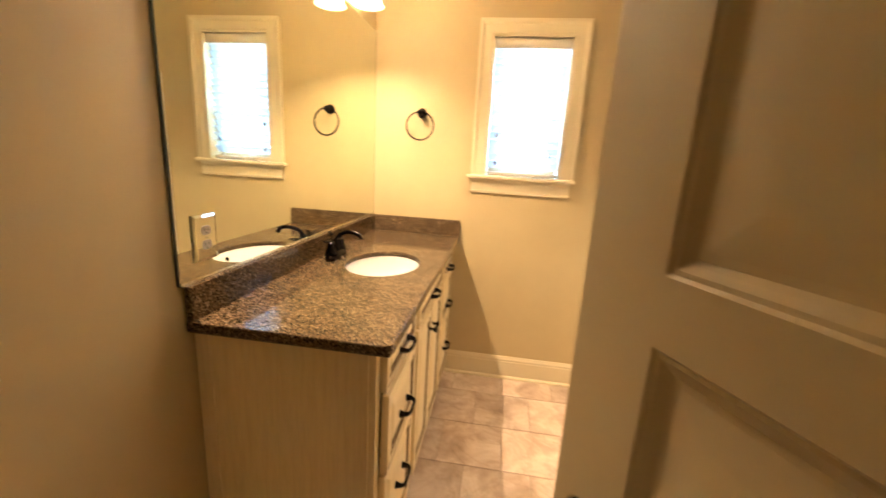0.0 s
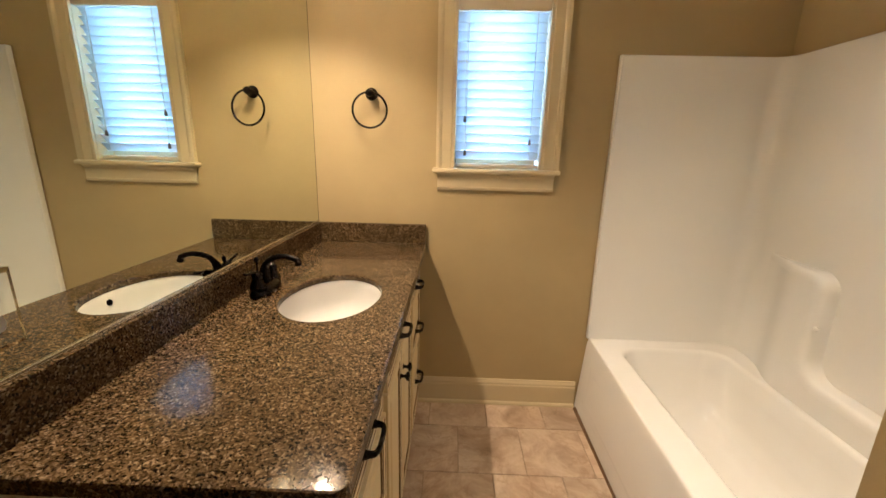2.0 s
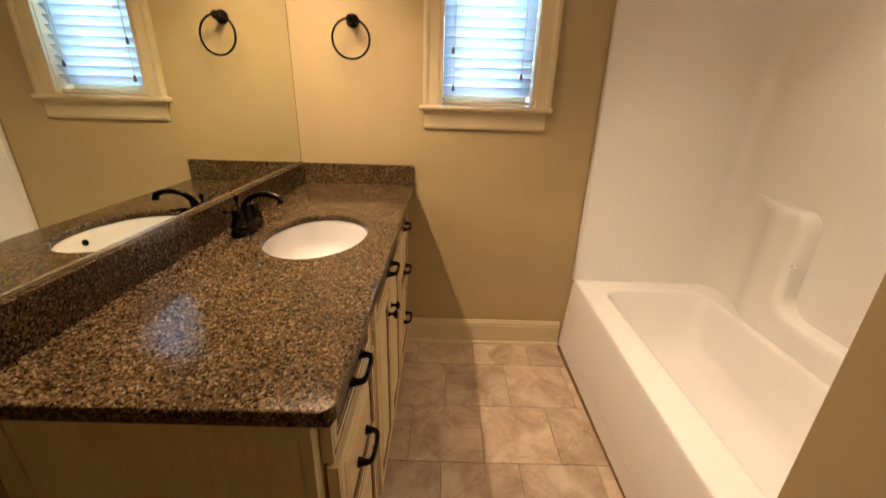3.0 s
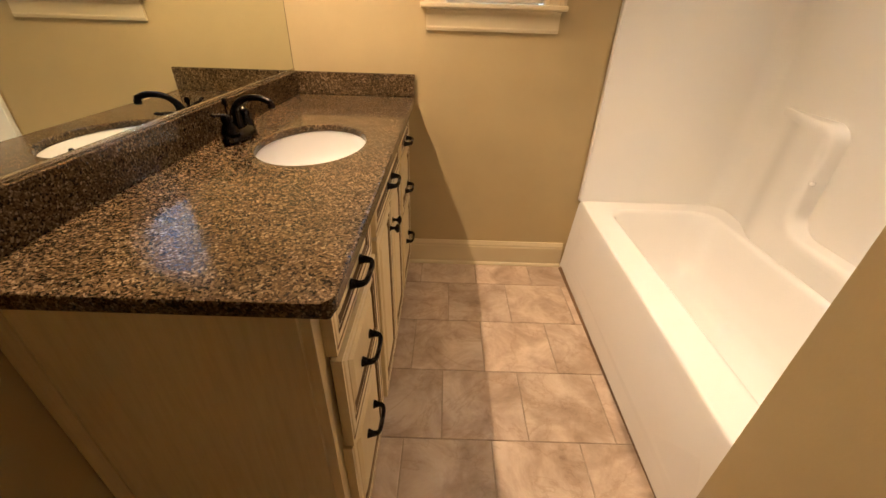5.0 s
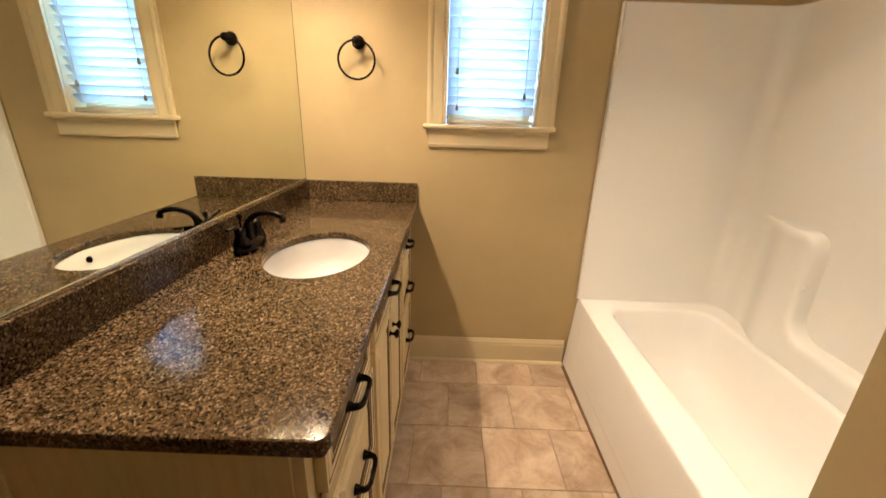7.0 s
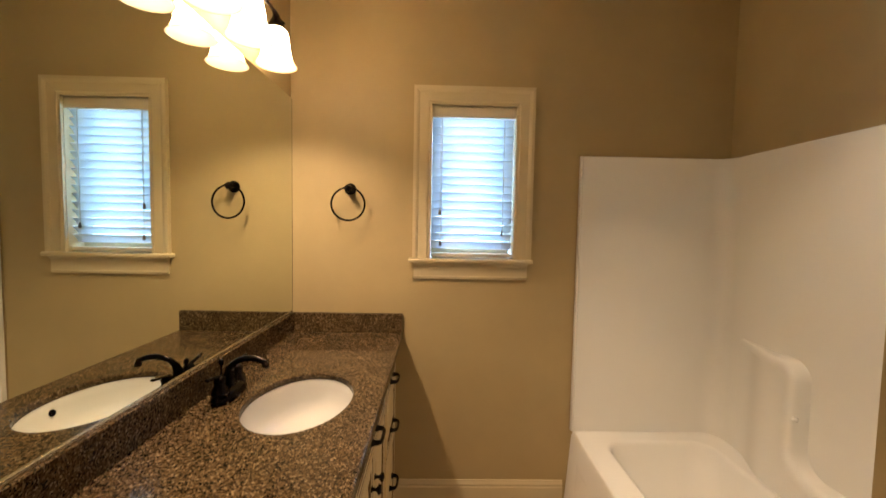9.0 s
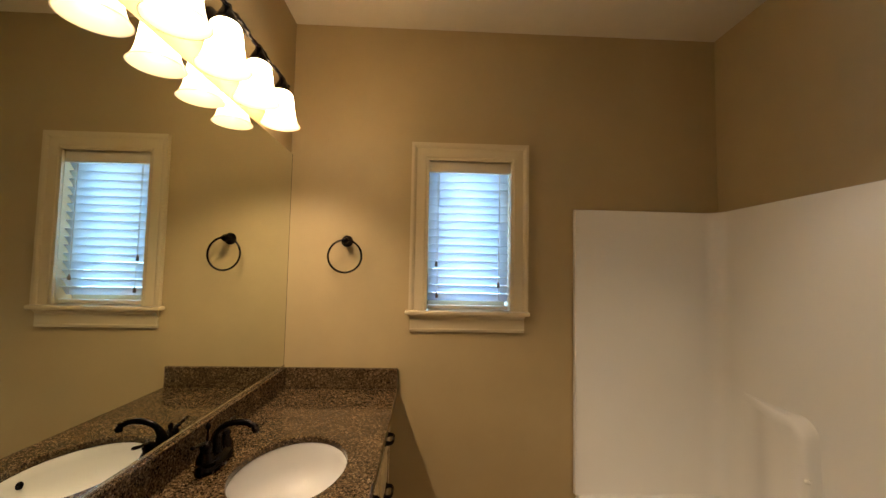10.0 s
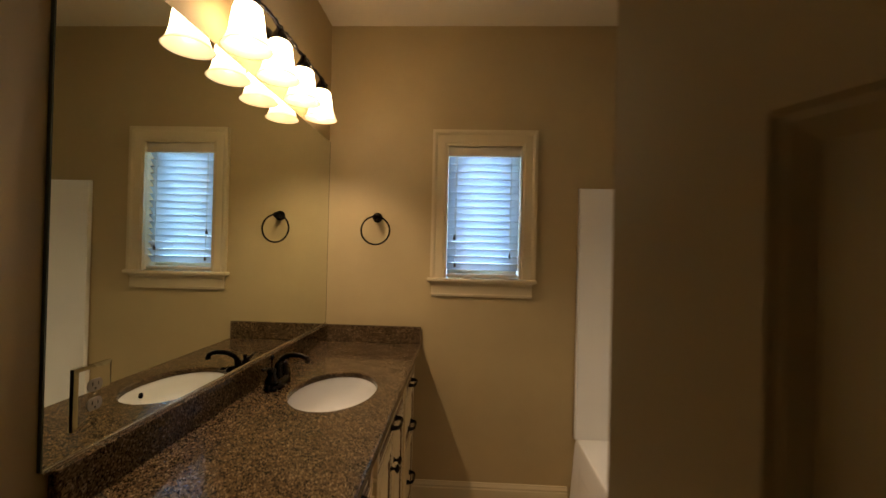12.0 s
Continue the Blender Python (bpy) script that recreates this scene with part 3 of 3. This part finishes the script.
H = 0.17
bm = bmesh.new()
loft(bm, [oval(1.10, H - 0.022), oval(1.012, H - 0.022), oval(1.0, H - 0.026), oval(0.985, H - 0.05), oval(0.95, H - 0.09), oval(0.87, H - 0.12), oval(0.72, H - 0.142), oval(0.5, H - 0.154), oval(0.25, H - 0.160), oval(0.12, H - 0.162)], cap1=True)
part("bowl", bm, PORCELAIN, sink, smooth=True)
part("drain", lathe([(0.024, H - 0.1615), (0.024, H - 0.158), (0.019, H - 0.1565), (0.017, H - 0.159), (0.004, H - 0.158)], 24), BRONZE, sink, "dark bronze drain", smooth=True)
ovf = lathe([(0.011, 0), (0.011, 0.003), (0.007, 0.0035), (0.0065, 0.001), (0.001, 0.001)], 18)
ovf.transform(Matrix.Translation((SA * 0.978, 0.004, H - 0.056)) @ Matrix.Rotation(radians(-78), 4, "Y"))
part("overflow", ovf, BRONZE, sink, "dark overflow ring", smooth=True)

# ---- the faucet ----
faucet = thing("faucet", "oil-rubbed bronze two-handle centreset faucet", "faucet", (0.085, -0.758, COUNTER))
bm = bmesh.new()


def stadium(rx, ry, z, n=40):
    out = []
    for k in range(n):
        a = 2 * math.pi * k / n
        out.append((rx * math.cos(a), math.copysign(abs(math.sin(a)) ** 0.75, math.sin(a)) * ry, z))
    return out


loft(bm, [stadium(0.033, 0.083, 0.0), stadium(0.034, 0.084, 0.009), stadium(0.030, 0.080, 0.018), stadium(0.025, 0.074, 0.030), stadium(0.014, 0.055, 0.036)], cap0=True, cap1=True)
part("base_plate", bm, BRONZE, faucet, smooth=True)
spout = smooth_line([(0.0, 0.0, 0.02), (0.0, 0.0, 0.065), (0.006, 0.0, 0.090), (0.026, -0.001, 0.110), (0.056, -0.003, 0.119), (0.090, -0.005, 0.118), (0.118, -0.008, 0.107)], 6)
k = len(spout)
part("spout", tube(spout, [0.0092 + 0.0125 * max(0, 1 - 2.2 * i / (k - 1)) ** 1.3 for i in range(k)], 16), BRONZE, faucet, smooth=True)
part("aerator", lathe([(0.0098, 0.092), (0.0104, 0.095), (0.0104, 0.104), (0.0090, 0.108)], 16, (0.116, -0.008)), BRONZE, faucet, smooth=True)
part("lift_rod", lathe([(0.003, 0.02), (0.003, 0.095), (0.0065, 0.099), (0.008, 0.107), (0.005, 0.114), (0.001, 0.116)], 12, (-0.024, 0.0)), BRONZE, faucet, smooth=True)
for s in (-1, 1):
    y = 0.051 * s
    hnd = part("handle", lathe([(0.0255, 0.02), (0.0245, 0.034), (0.0195, 0.047), (0.0145, 0.058), (0.017, 0.066), (0.0165, 0.074), (0.010, 0.081), (0.002, 0.083)], 20, (0, y)), BRONZE, faucet, smooth=True)
    part("lever", tube(smooth_line([(0.0, y, 0.074), (-0.004, y + 0.018 * s, 0.083), (-0.004, y + 0.04 * s, 0.087), (-0.002, y + 0.066 * s, 0.092)], 5), [0.0085, 0.0083, 0.008, 0.0078, 0.0075, 0.0072, 0.0068, 0.0065, 0.0063, 0.0062, 0.0062, 0.0063, 0.0066, 0.007, 0.0072, 0.005], 10, squash=0.7), BRONZE, hnd, smooth=True)

# ---- mirror on the west wall ----
mirror = thing("wall_mirror", "large frameless wall mirror above the backsplash", "mirror", (0, -0.766, 1.017))
bm = bmesh.new()
box(bm, 0.0005, -0.772, 0.006, 0.0075, 0.760, 1.045, 1)
for f in bm.faces:
    if f.calc_center_median().x > 0.0074:
        f.material_index = 0
part("glass", bm, [MIRROR, MIRROR_EDGE], mirror)
for e in (0.7602, -0.7755):
    part("edge_strip", boxes((0.0005, e, 0.004, 0.0080, e + 0.0033, 1.045)), MIRROR_EDGE, mirror, "dark line along the upright glass edge")
part("channel", boxes((0.0005, -0.773, 0.0, 0.0115, 0.762, 0.0025), (0.0085, -0.773, 0.0025, 0.0115, 0.762, 0.0075)), METAL, mirror, "thin bright metal channel along the lower edge", bevel=0.0006)

# ---- outlet over the mirror ----
outlet = thing("wall_outlet", "duplex outlet with a reflective cover plate on the mirror", "outlet", (0.0075, -1.445, 1.132))
bm = bmesh.new()
w, h = 0.042, 0.062


def rect(e, x):
    return [(x, -w + e, -h + e), (x, w - e, -h + e), (x, w - e, h - e), (x, -w + e, h - e)]


loft(bm, [rect(0, 0.0), rect(0, 0.004), rect(0.007, 0.0075)], cap1=True)
part("cover_plate", bm, MIRROR, outlet, "reflective cover plate")
for s in (-1, 1):
    bm = bmesh.new()
    r = 0.0165
    pts = []
    for q in range(32):
        a = 2 * math.pi * q / 32
        pts.append((r * math.cos(a), max(-0.0125, min(0.0125, r * math.sin(a)))))
    loft(bm, [[(0.0074, y, z + 0.0195 * s) for y, z in pts], [(0.0092, y, z + 0.0195 * s) for y, z in pts]], cap1=True)
    rec = part("receptacle", bm, PLASTIC, outlet, "grey-white outlet face")
    part("slot", boxes((0.0090, -0.0075, 0.0195 * s - 0.001, 0.0095, -0.0055, 0.0195 * s + 0.007), (0.0090, 0.0055, 0.0195 * s - 0.001, 0.0095, 0.0075, 0.0195 * s + 0.006), (0.0090, -0.002, 0.0195 * s - 0.009, 0.0095, 0.002, 0.0195 * s - 0.005)), DARK, rec)
screw = lathe([(0.0032, 0.0), (0.003, 0.001), (0.001, 0.0014)], 12)
screw.transform(Matrix.Translation((0.0074, 0, 0)) @ Matrix.Rotation(radians(90), 4, "Y"))
part("screw", screw, METAL, outlet)

# ---- vanity light ----
LX, LZ, LYS = 0.100, 2.055, (-0.42, -0.635, -0.850, -1.060)
light = thing("vanity_light", "bronze vanity light with four lit bell glass shades", "wall lamp", (0, -0.740, 2.237))
LO = Vector((0, -0.740, 2.237))
plate = lathe([(0.062, 0.0), (0.062, 0.008), (0.052, 0.018), (0.03, 0.024), (0.012, 0.03)], 32)
plate.transform(Matrix.Rotation(radians(90), 4, "Y"))
part("wall_plate", plate, BRONZE, light, smooth=True)
part("stem", tube(smooth_line([(0.02, 0, 0.0), (0.06, 0, 0.008), (0.09, 0, 0.004), (LX + 0.006, 0, -0.002)], 5), 0.009, 12), BRONZE, light, smooth=True)
# twisted rope-like bar with small swells
bm = bmesh.new()
rings, N = [], 150
for i in range(N + 1):
    u = i / N
    y = -0.37 + 0.74 * u
    tw = u * 2 * math.pi * 9
    swell = 1 + 0.14 * math.cos(u * 2 * math.pi * 10)
    rings.append([(LX + 0.006 + 0.0068 * swell * (1 + 0.22 * math.cos(2 * (a - tw))) * math.cos(a), y, 0.004 * math.sin(u * 2 * math.pi * 5) + 0.0068 * swell * (1 + 0.22 * math.cos(2 * (a - tw))) * math.sin(a)) for a in (2 * math.pi * q / 14 for q in range(14))])
loft(bm, rings, cap0=True, cap1=True)
part("twisted_bar", bm, BRONZE, light, smooth=True)
BELL = [(0.026, 0.150), (0.036, 0.147), (0.043, 0.138), (0.047, 0.120), (0.050, 0.095), (0.053, 0.070), (0.057, 0.045), (0.063, 0.024), (0.070, 0.010), (0.0775, 0.001), (0.0785, 0.0)]
BELL = [(r * 0.95, z * 0.9) for r, z in BELL]
INNER = [(r - 0.0035, z + 0.001) for r, z in reversed(BELL)]
for y in LYS:
    bell = lathe(BELL + INNER, 40, cap0=False, cap1=False)
    bell.faces.ensure_lookup_table()
    for k, f in enumerate(bell.faces):
        f.material_index = 1 if k >= 40 * len(BELL) else 0
    sh = part("shade", bell, [SHADE, SHADE_IN], light, "lit frosted glass bell shade", smooth=True)
    sh.location = Vector((LX, y, LZ)) - LO
    fit_ = part("fitter", lathe([(0.012, 0.190), (0.014, 0.176), (0.022, 0.162), (0.029, 0.148), (0.030, 0.136), (0.025, 0.1345)], 24), BRONZE, light, smooth=True)
    fit_.location = sh.location
    bl = part("bulb", lathe([(0.006, 0.080), (0.009, 0.074), (0.0135, 0.064), (0.015, 0.055), (0.0135, 0.046), (0.009, 0.040), (0.002, 0.0375)], 20), BULB, sh, smooth=True)

# ---- recessed ceiling light ----
can = thing("recessed_light", "lit round recessed ceiling light with a white trim", "ceiling lamp", (1.60, -0.98, CEIL))
part("trim_ring", lathe([(0.095, -0.0005), (0.095, -0.004), (0.088, -0.008), (0.068, -0.006), (0.066, -0.0005)], 40, cap0=False, cap1=False), CEILING, can, smooth=True)
part("lens", lathe([(0.066, -0.002), (0.066, -0.004), (0.03, -0.005), (0.002, -0.005)], 40), LENS, can, smooth=True)

# ---- towel ring ----
ring = thing("towel_ring", "dark bronze towel ring on the wall", "towel ring", (0.292, 0, 1.632))
bm = lathe([(0.029, 0.0), (0.029, 0.006), (0.025, 0.012), (0.016, 0.017), (0.0115, 0.034), (0.015, 0.044), (0.018, 0.055), (0.014, 0.066), (0.004, 0.070)], 28)
bm.transform(Matrix.Rotation(radians(90), 4, "X"))
part("post", bm, BRONZE, ring, smooth=True)
bm = bmesh.new()
R, r, n = 0.079, 0.0048, 56
rings = []
for i in range(n):
    a = 2 * math.pi * i / n
    rings.append([((R + r * math.cos(b)) * math.sin(a), r * math.sin(b), (R + r * math.cos(b)) * math.cos(a)) for b in (2 * math.pi * q / 10 for q in range(10))])
rings.append(rings[0])
loft(bm, rings)
bmesh.ops.remove_doubles(bm, verts=bm.verts, dist=1e-6)
ro = part("ring", bm, BRONZE, ring, smooth=True)
ro.location = (0.001, -0.057, -0.076)
ro.rotation_euler = (radians(-3), 0, radians(4))

# ---- bathtub ----
TX, TH = 1.441, 0.423
tub = thing("bathtub", "glossy white acrylic alcove bathtub", "bathtub", (1.81, -0.737, 0))
TB = Vector((1.81, -0.737, 0))


def ring_rect(x0, x1, y0, y1, r, z, n=18):
    """Rounded rectangle, counter-clockwise; the same count of points for every radius."""
    out = []
    for cx, cy, a0 in ((x1 - r, y1 - r, 0), (x0 + r, y1 - r, 90), (x0 + r, y0 + r, 180), (x1 - r, y0 + r, 270)):
        for k in range(n + 1):
            a = radians(a0 + 90 * k / n)
            out.append((cx + r * math.cos(a), cy + r * math.sin(a), z))
    return out


Y0, Y1 = WING_Y + 0.004, -0.004
bm = bmesh.new()
loft(bm, [
    ring_rect(1.404, 2.186, Y0, Y1, 0.003, 0.0), ring_rect(1.413, 2.186, Y0, Y1, 0.003, 0.10), ring_rect(TX - 0.006, 2.186, Y0, Y1, 0.004, TH - 0.03),
    ring_rect(TX, 2.186, Y0, Y1, 0.004, TH - 0.012), ring_rect(TX + 0.0015, 2.185, Y0, Y1, 0.005, TH - 0.005), ring_rect(TX + 0.006, 2.184, Y0 + 0.001, Y1 - 0.001, 0.006, TH - 0.0008), ring_rect(TX + 0.011, 2.183, Y0 + 0.002, Y1 - 0.002, 0.006, TH),
    ring_rect(TX + 0.018, 2.18, Y0 + 0.004, Y1 - 0.004, 0.006, TH), ring_rect(1.536, 2.084, -1.402, -0.098, 0.105, TH),
    ring_rect(1.545, 2.075, -1.395, -0.105, 0.10, TH), ring_rect(1.556, 2.066, -1.388, -0.114, 0.095, TH - 0.004), ring_rect(1.564, 2.058, -1.382, -0.122, 0.09, TH - 0.016),
    ring_rect(1.578, 2.045, -1.37, -0.140, 0.10, TH - 0.09), ring_rect(1.595, 2.03, -1.355, -0.185, 0.11, 0.20), ring_rect(1.615, 2.01, -1.335, -0.235, 0.11, 0.135),
    ring_rect(1.645, 1.98, -1.30, -0.285, 0.10, 0.108), ring_rect(1.69, 1.935, -1.25, -0.34, 0.08, 0.100)], cap1=True)
# the front runs slightly out of square with the wall
for v in bm.verts:
    if v.co.x < 1.60:
        v.co.x += v.co.y * (0.008 + 0.022 * v.co.z / TH) * min(1.0, (1.60 - v.co.x) / 0.14)
bmesh.ops.translate(bm, verts=bm.verts, vec=-TB)
part("tub_shell", bm, ACRYLIC, tub, smooth=True)
bm = bmesh.new()
# raised field on the apron
def ap_x(z):
    return 1.399 + (TX - 0.006 - 1.404) * z / (TH - 0.03)
def ap_ring(e, out):
    return [(ap_x(0.06 + e) - out, -1.40 + e, 0.06 + e), (ap_x(0.06 + e) - out, -0.10 - e, 0.06 + e), (ap_x(0.345 - e) - out, -0.10 - e, 0.345 - e), (ap_x(0.345 - e) - out, -1.40 + e, 0.345 - e)]
loft(bm, [ap_ring(0, -0.002), ap_ring(0.012, 0.0004), ap_ring(0.05, 0.0016)], cap1=True)
for v in bm.verts:
    v.co.x += v.co.y * (0.008 + 0.022 * v.co.z / TH) + 0.0055
bmesh.ops.translate(bm, verts=bm.verts, vec=-TB)
part("apron_panel", bm, ACRYLIC, tub, bevel=0.002)
part("caulk_line", extrude_profile([(0, 0), (0.014, 0), (0.008, 0.007), (0, 0.013)], Vector((1.4045, Y1 - 0.03, 0)) - TB, Vector((1.4045, Y0, 0)) - TB, (-1, 0, 0)), CAULK, tub, "brown stained caulk along the floor")
dr = lathe([(0.03, 0.1005), (0.03, 0.104), (0.022, 0.106), (0.004, 0.105)], 24, (1.81, -1.15))
bmesh.ops.translate(dr, verts=dr.verts, vec=-TB)
part("drain", dr, METAL, tub, smooth=True)

# ---- tub surround ----
SZ0, SZ1 = TH + 0.0008, 1.817
surround = thing("tub_surround", "glossy white moulded three-wall tub surround", "tub surround", (1.81, -0.737, TH))
SO = Vector((1.81, -0.737, TH))


def u_line(inset, r, front, n=8):
    x1, ya, yb = EAST - 0.002 - inset, WING_Y + 0.002 + inset, -0.002 - inset
    pts = [(front, yb)]
    for k in range(n + 1):
        a = radians(90 - 90 * k / n)
        pts.append((x1 - r + r * math.cos(a), yb - r + r * math.sin(a)))
    for k in range(n + 1):
        a = radians(-90 * k / n)
        pts.append((x1 - r + r * math.cos(a), ya + r + r * math.sin(a)))
    return pts + [(front, ya)]


inner_u, outer_u = u_line(0.022, 0.075, 1.430), u_line(0.0, 0.003, 1.427)
bm = bmesh.new()


def u_ring(z, e=0.0):
    inn = [(x, y, z) for x, y in u_line(0.022 - e, 0.075, 1.430 + e)]
    out = [(x, y, z) for x, y in reversed(outer_u)]
    return inn + out


vs = loft(bm, [u_ring(SZ0), u_ring(SZ1 - 0.008), u_ring(SZ1 - 0.002, 0.002), u_ring(SZ1, 0.007)], True)
n = len(inner_u)
m = 2 * n
for ringv in (vs[0], vs[-1]):
    for i in range(n - 1):
        bm.faces.new((ringv[i], ringv[i + 1], ringv[m - 2 - i], ringv[m - 1 - i]))
bmesh.ops.translate(bm, verts=bm.verts, vec=-SO)
part("wall_shell", bm, ACRYLIC, surround, smooth=True)
bpy.data.objects["wall_shell"].modifiers.new("split", "EDGE_SPLIT").split_angle = radians(50)
bv = part("front_trim", boxes((1.4265, -0.030, SZ0, 1.438, -0.002, SZ1)), ACRYLIC, None, bevel=0.006, segments=3)
bv.parent = surround
bv.matrix_parent_inverse = Matrix.Translation(-SO)
bv2 = part("front_trim", boxes((1.4265, WING_Y + 0.002, SZ0, 1.438, WING_Y + 0.030, SZ1)), ACRYLIC, None, bevel=0.006, segments=3)
bv2.parent = surround
bv2.matrix_parent_inverse = Matrix.Translation(-SO)

part("caulk_bead", boxes((1.4215 - SO.x, -0.005 - SO.y, SZ0 - SO.z, 1.4262 - SO.x, -0.0005 - SO.y, SZ1 - SO.z)), BEAD, surround, "brown caulk bead along the wall")

# moulded corner shelf that steps down to a long ledge
XB = EAST - 0.0245
LEDGE, SHELF, STEP = 0.538, 0.955, -0.520
curve = [(-0.17, SHELF + 0.004), (-0.25, SHELF), (-0.33, SHELF), (-0.40, SHELF), (STEP + 0.09, SHELF)]
for k in range(1, 9):
    a = radians(90 - 90 * k / 8)
    curve.append((STEP + 0.075 - 0.075 * math.cos(a), SHELF - 0.075 + 0.075 * math.sin(a)))
curve += [(STEP, 0.80), (STEP - 0.001, 0.74), (STEP - 0.002, 0.67)]
for k in range(9):
    a = radians(180 + 90 * k / 8)
    curve.append((STEP - 0.002 - 0.085 - 0.085 * math.cos(a), LEDGE + 0.085 + 0.085 * math.sin(a)))
curve += [(-0.78, LEDGE), (-1.05, LEDGE), (-1.25, LEDGE), (WING_Y + 0.026, LEDGE)]


def front_x(y):
    u = min(1.0, max(0.0, (-0.17 - y) / 0.26))
    return XB - 0.078 * u * u * (3 - 2 * u)


EDGE_IN = 0.034
rows = [[] for _ in range(7)]
for i, (y, z) in enumerate(curve):
    a, b = curve[max(i - 1, 0)], curve[min(i + 1, len(curve) - 1)]
    t = Vector((b[0] - a[0], b[1] - a[1])).normalized()
    nrm = Vector((-t.y, t.x))
    for row, off, dep in zip(rows, (EDGE_IN, 0.022, 0.012, 0.005, 0.001, 0.0, 0.0), (0.0, 0.015, 0.06, 0.14, 0.25, 0.40, 1.06)):
        yy = min(-0.165, y + nrm.x * off)
        row.append((front_x(yy) + dep * (XB - front_x(yy)), yy, z + nrm.y * off))
bm = bmesh.new()
loft(bm, rows, closed=False)
bmesh.ops.translate(bm, verts=bm.verts, vec=-SO)
part("moulded_shelf", bm, ACRYLIC, surround, "moulded corner shelf stepping down to a long ledge", smooth=True)
# plain sheet below the rounded edge, in two heights
step_y, bm = STEP - 0.002 + EDGE_IN, bmesh.new()
for ys, top_z in (([-0.165 - (step_y + 0.165) / -24 * k for k in range(25)], SHELF - EDGE_IN), ([step_y + (WING_Y + 0.026 - step_y) * k / 16 for k in range(17)], LEDGE - EDGE_IN)):
    loft(bm, [[(front_x(y) - 0.002 * (1 - h), y, SZ0 + (top_z - SZ0) * h) for y in ys] for h in (0.0, 0.5, 1.0)], closed=False)
for k in range(8):
    a0, a1 = (radians(180 + 90 * (k + q) / 8) for q in (0, 1))
    r = 0.085 + EDGE_IN
    cy, cz = STEP - 0.002 - 0.085, LEDGE + 0.085
    p0, p1 = ((cy - r * math.cos(a), cz + r * math.sin(a)) for a in (a0, a1))
    bm.faces.new([bm.verts.new((front_x(-0.6), *q)) for q in ((step_y, LEDGE - EDGE_IN), p0, p1)])
bmesh.ops.translate(bm, verts=bm.verts, vec=-SO)
part("shelf_front", bm, ACRYLIC, surround, smooth=True)
bt = lathe([(0.009, 0.0), (0.009, 0.012), (0.006, 0.016), (0.0015, 0.017)], 16)
bt.transform(Matrix.Translation(Vector((2.105, STEP - 0.012, 0.745)) - SO) @ Matrix.Rotation(radians(-70), 4, "Y"))
part("screw_cap", bt, ACRYLIC, surround, "small bright screw cap", smooth=True)

# ---- the open door ----
HINGE = (1.230, -2.518)
EDGE = (0.937, -1.858)
DW = math.hypot(EDGE[0] - HINGE[0], EDGE[1] - HINGE[1])
door = thing("door_1", "open cream five-panel interior door", "door", (HINGE[0], HINGE[1], 0.012), kind="structure")
DR = [(0.004, 0.0030, 0), (0.009, 0.0036, 0), (0.016, 0.0075, 0), (0.022, 0.0105, 0), (0.030, 0.0105, 0), (0.070, 0.0070, 0)]
PANELS = [(0.122, z0, DW - 0.122, z0 + 0.264) for z0 in (0.247, 0.585, 0.923, 1.261, 1.599)]
bm = panel_front(DW, 2.03, 0.0175, PANELS, DR)
ang = math.atan2(EDGE[1] - HINGE[1], EDGE[0] - HINGE[0])
back = panel_front(DW, 2.03, 0.0175, PANELS, DR)
back.transform(Matrix.Translation((DW, 0.035, 0)) @ Matrix.Rotation(math.pi, 4, "Z"))
tmp = bpy.data.meshes.new("tmp")
back.to_mesh(tmp)
back.free()
bm.from_mesh(tmp)
bpy.data.meshes.remove(tmp)
leaf = part("door_leaf", bm, DOOR_PAINT, door, bevel=0.002)
leaf.rotation_euler = (0, 0, ang)
for sgn, y in ((-1, -0.0005), (1, 0.0355)):
    kb = lathe([(0.032, 0.0), (0.032, 0.004), (0.024, 0.009), (0.012, 0.014), (0.011, 0.030), (0.022, 0.040), (0.027, 0.052), (0.022, 0.062), (0.006, 0.067)], 24)
    kb.transform(Matrix.Translation((DW - 0.065, y, 0.905)) @ Matrix.Rotation(radians(90 * -sgn), 4, "X"))
    part("door_knob", kb, BRONZE, leaf, "dark bronze door knob", smooth=True)

# ---- floor tiles ----
TP, G = 0.305, 0.0035
tile_mesh = {}


def tile_for(w, d):
    key = (round(w, 3), round(d, 3))
    if key not in tile_mesh:
        bm = bmesh.new()
        e = 0.0018
        loft(bm, [[(x, y, z) for x, y in ((s, s), (w - s, s), (w - s, d - s), (s, d - s))] for s, z in ((0, -0.004), (0, -0.0012), (e, 0.0))], cap1=True)
        tile_mesh[key] = mesh_from(bm, "tile", TILE)
    return tile_mesh[key]


edges = [0.0]
y = -0.211
while y > SOUTH - 0.10:
    edges.append(y)
    y -= TP
edges.append(SOUTH - 0.11)
for k, (ya, yb) in enumerate(zip(edges, edges[1:])):
    first = (0.900 if k % 2 == 0 else 0.748 - 0.011 * (k - 1)) - 3 * TP
    xs = [max(0.0, first)] + [first + TP * q for q in range(1, 7)]
    xs = [x for x in xs if x < 1.40] + [1.41]
    if xs[0] > 0.01:
        xs = [0.0] + xs
    for xa, xb in zip(xs, xs[1:]):
        if xb - xa < 0.02 or ya - yb < 0.02:
            continue
        t = new("tile", tile_for(xb - xa - G, ya - yb - G))
        t.parent = floor
        t.location = (xa + G / 2, yb + G / 2, random.uniform(-0.0006, 0.0003))
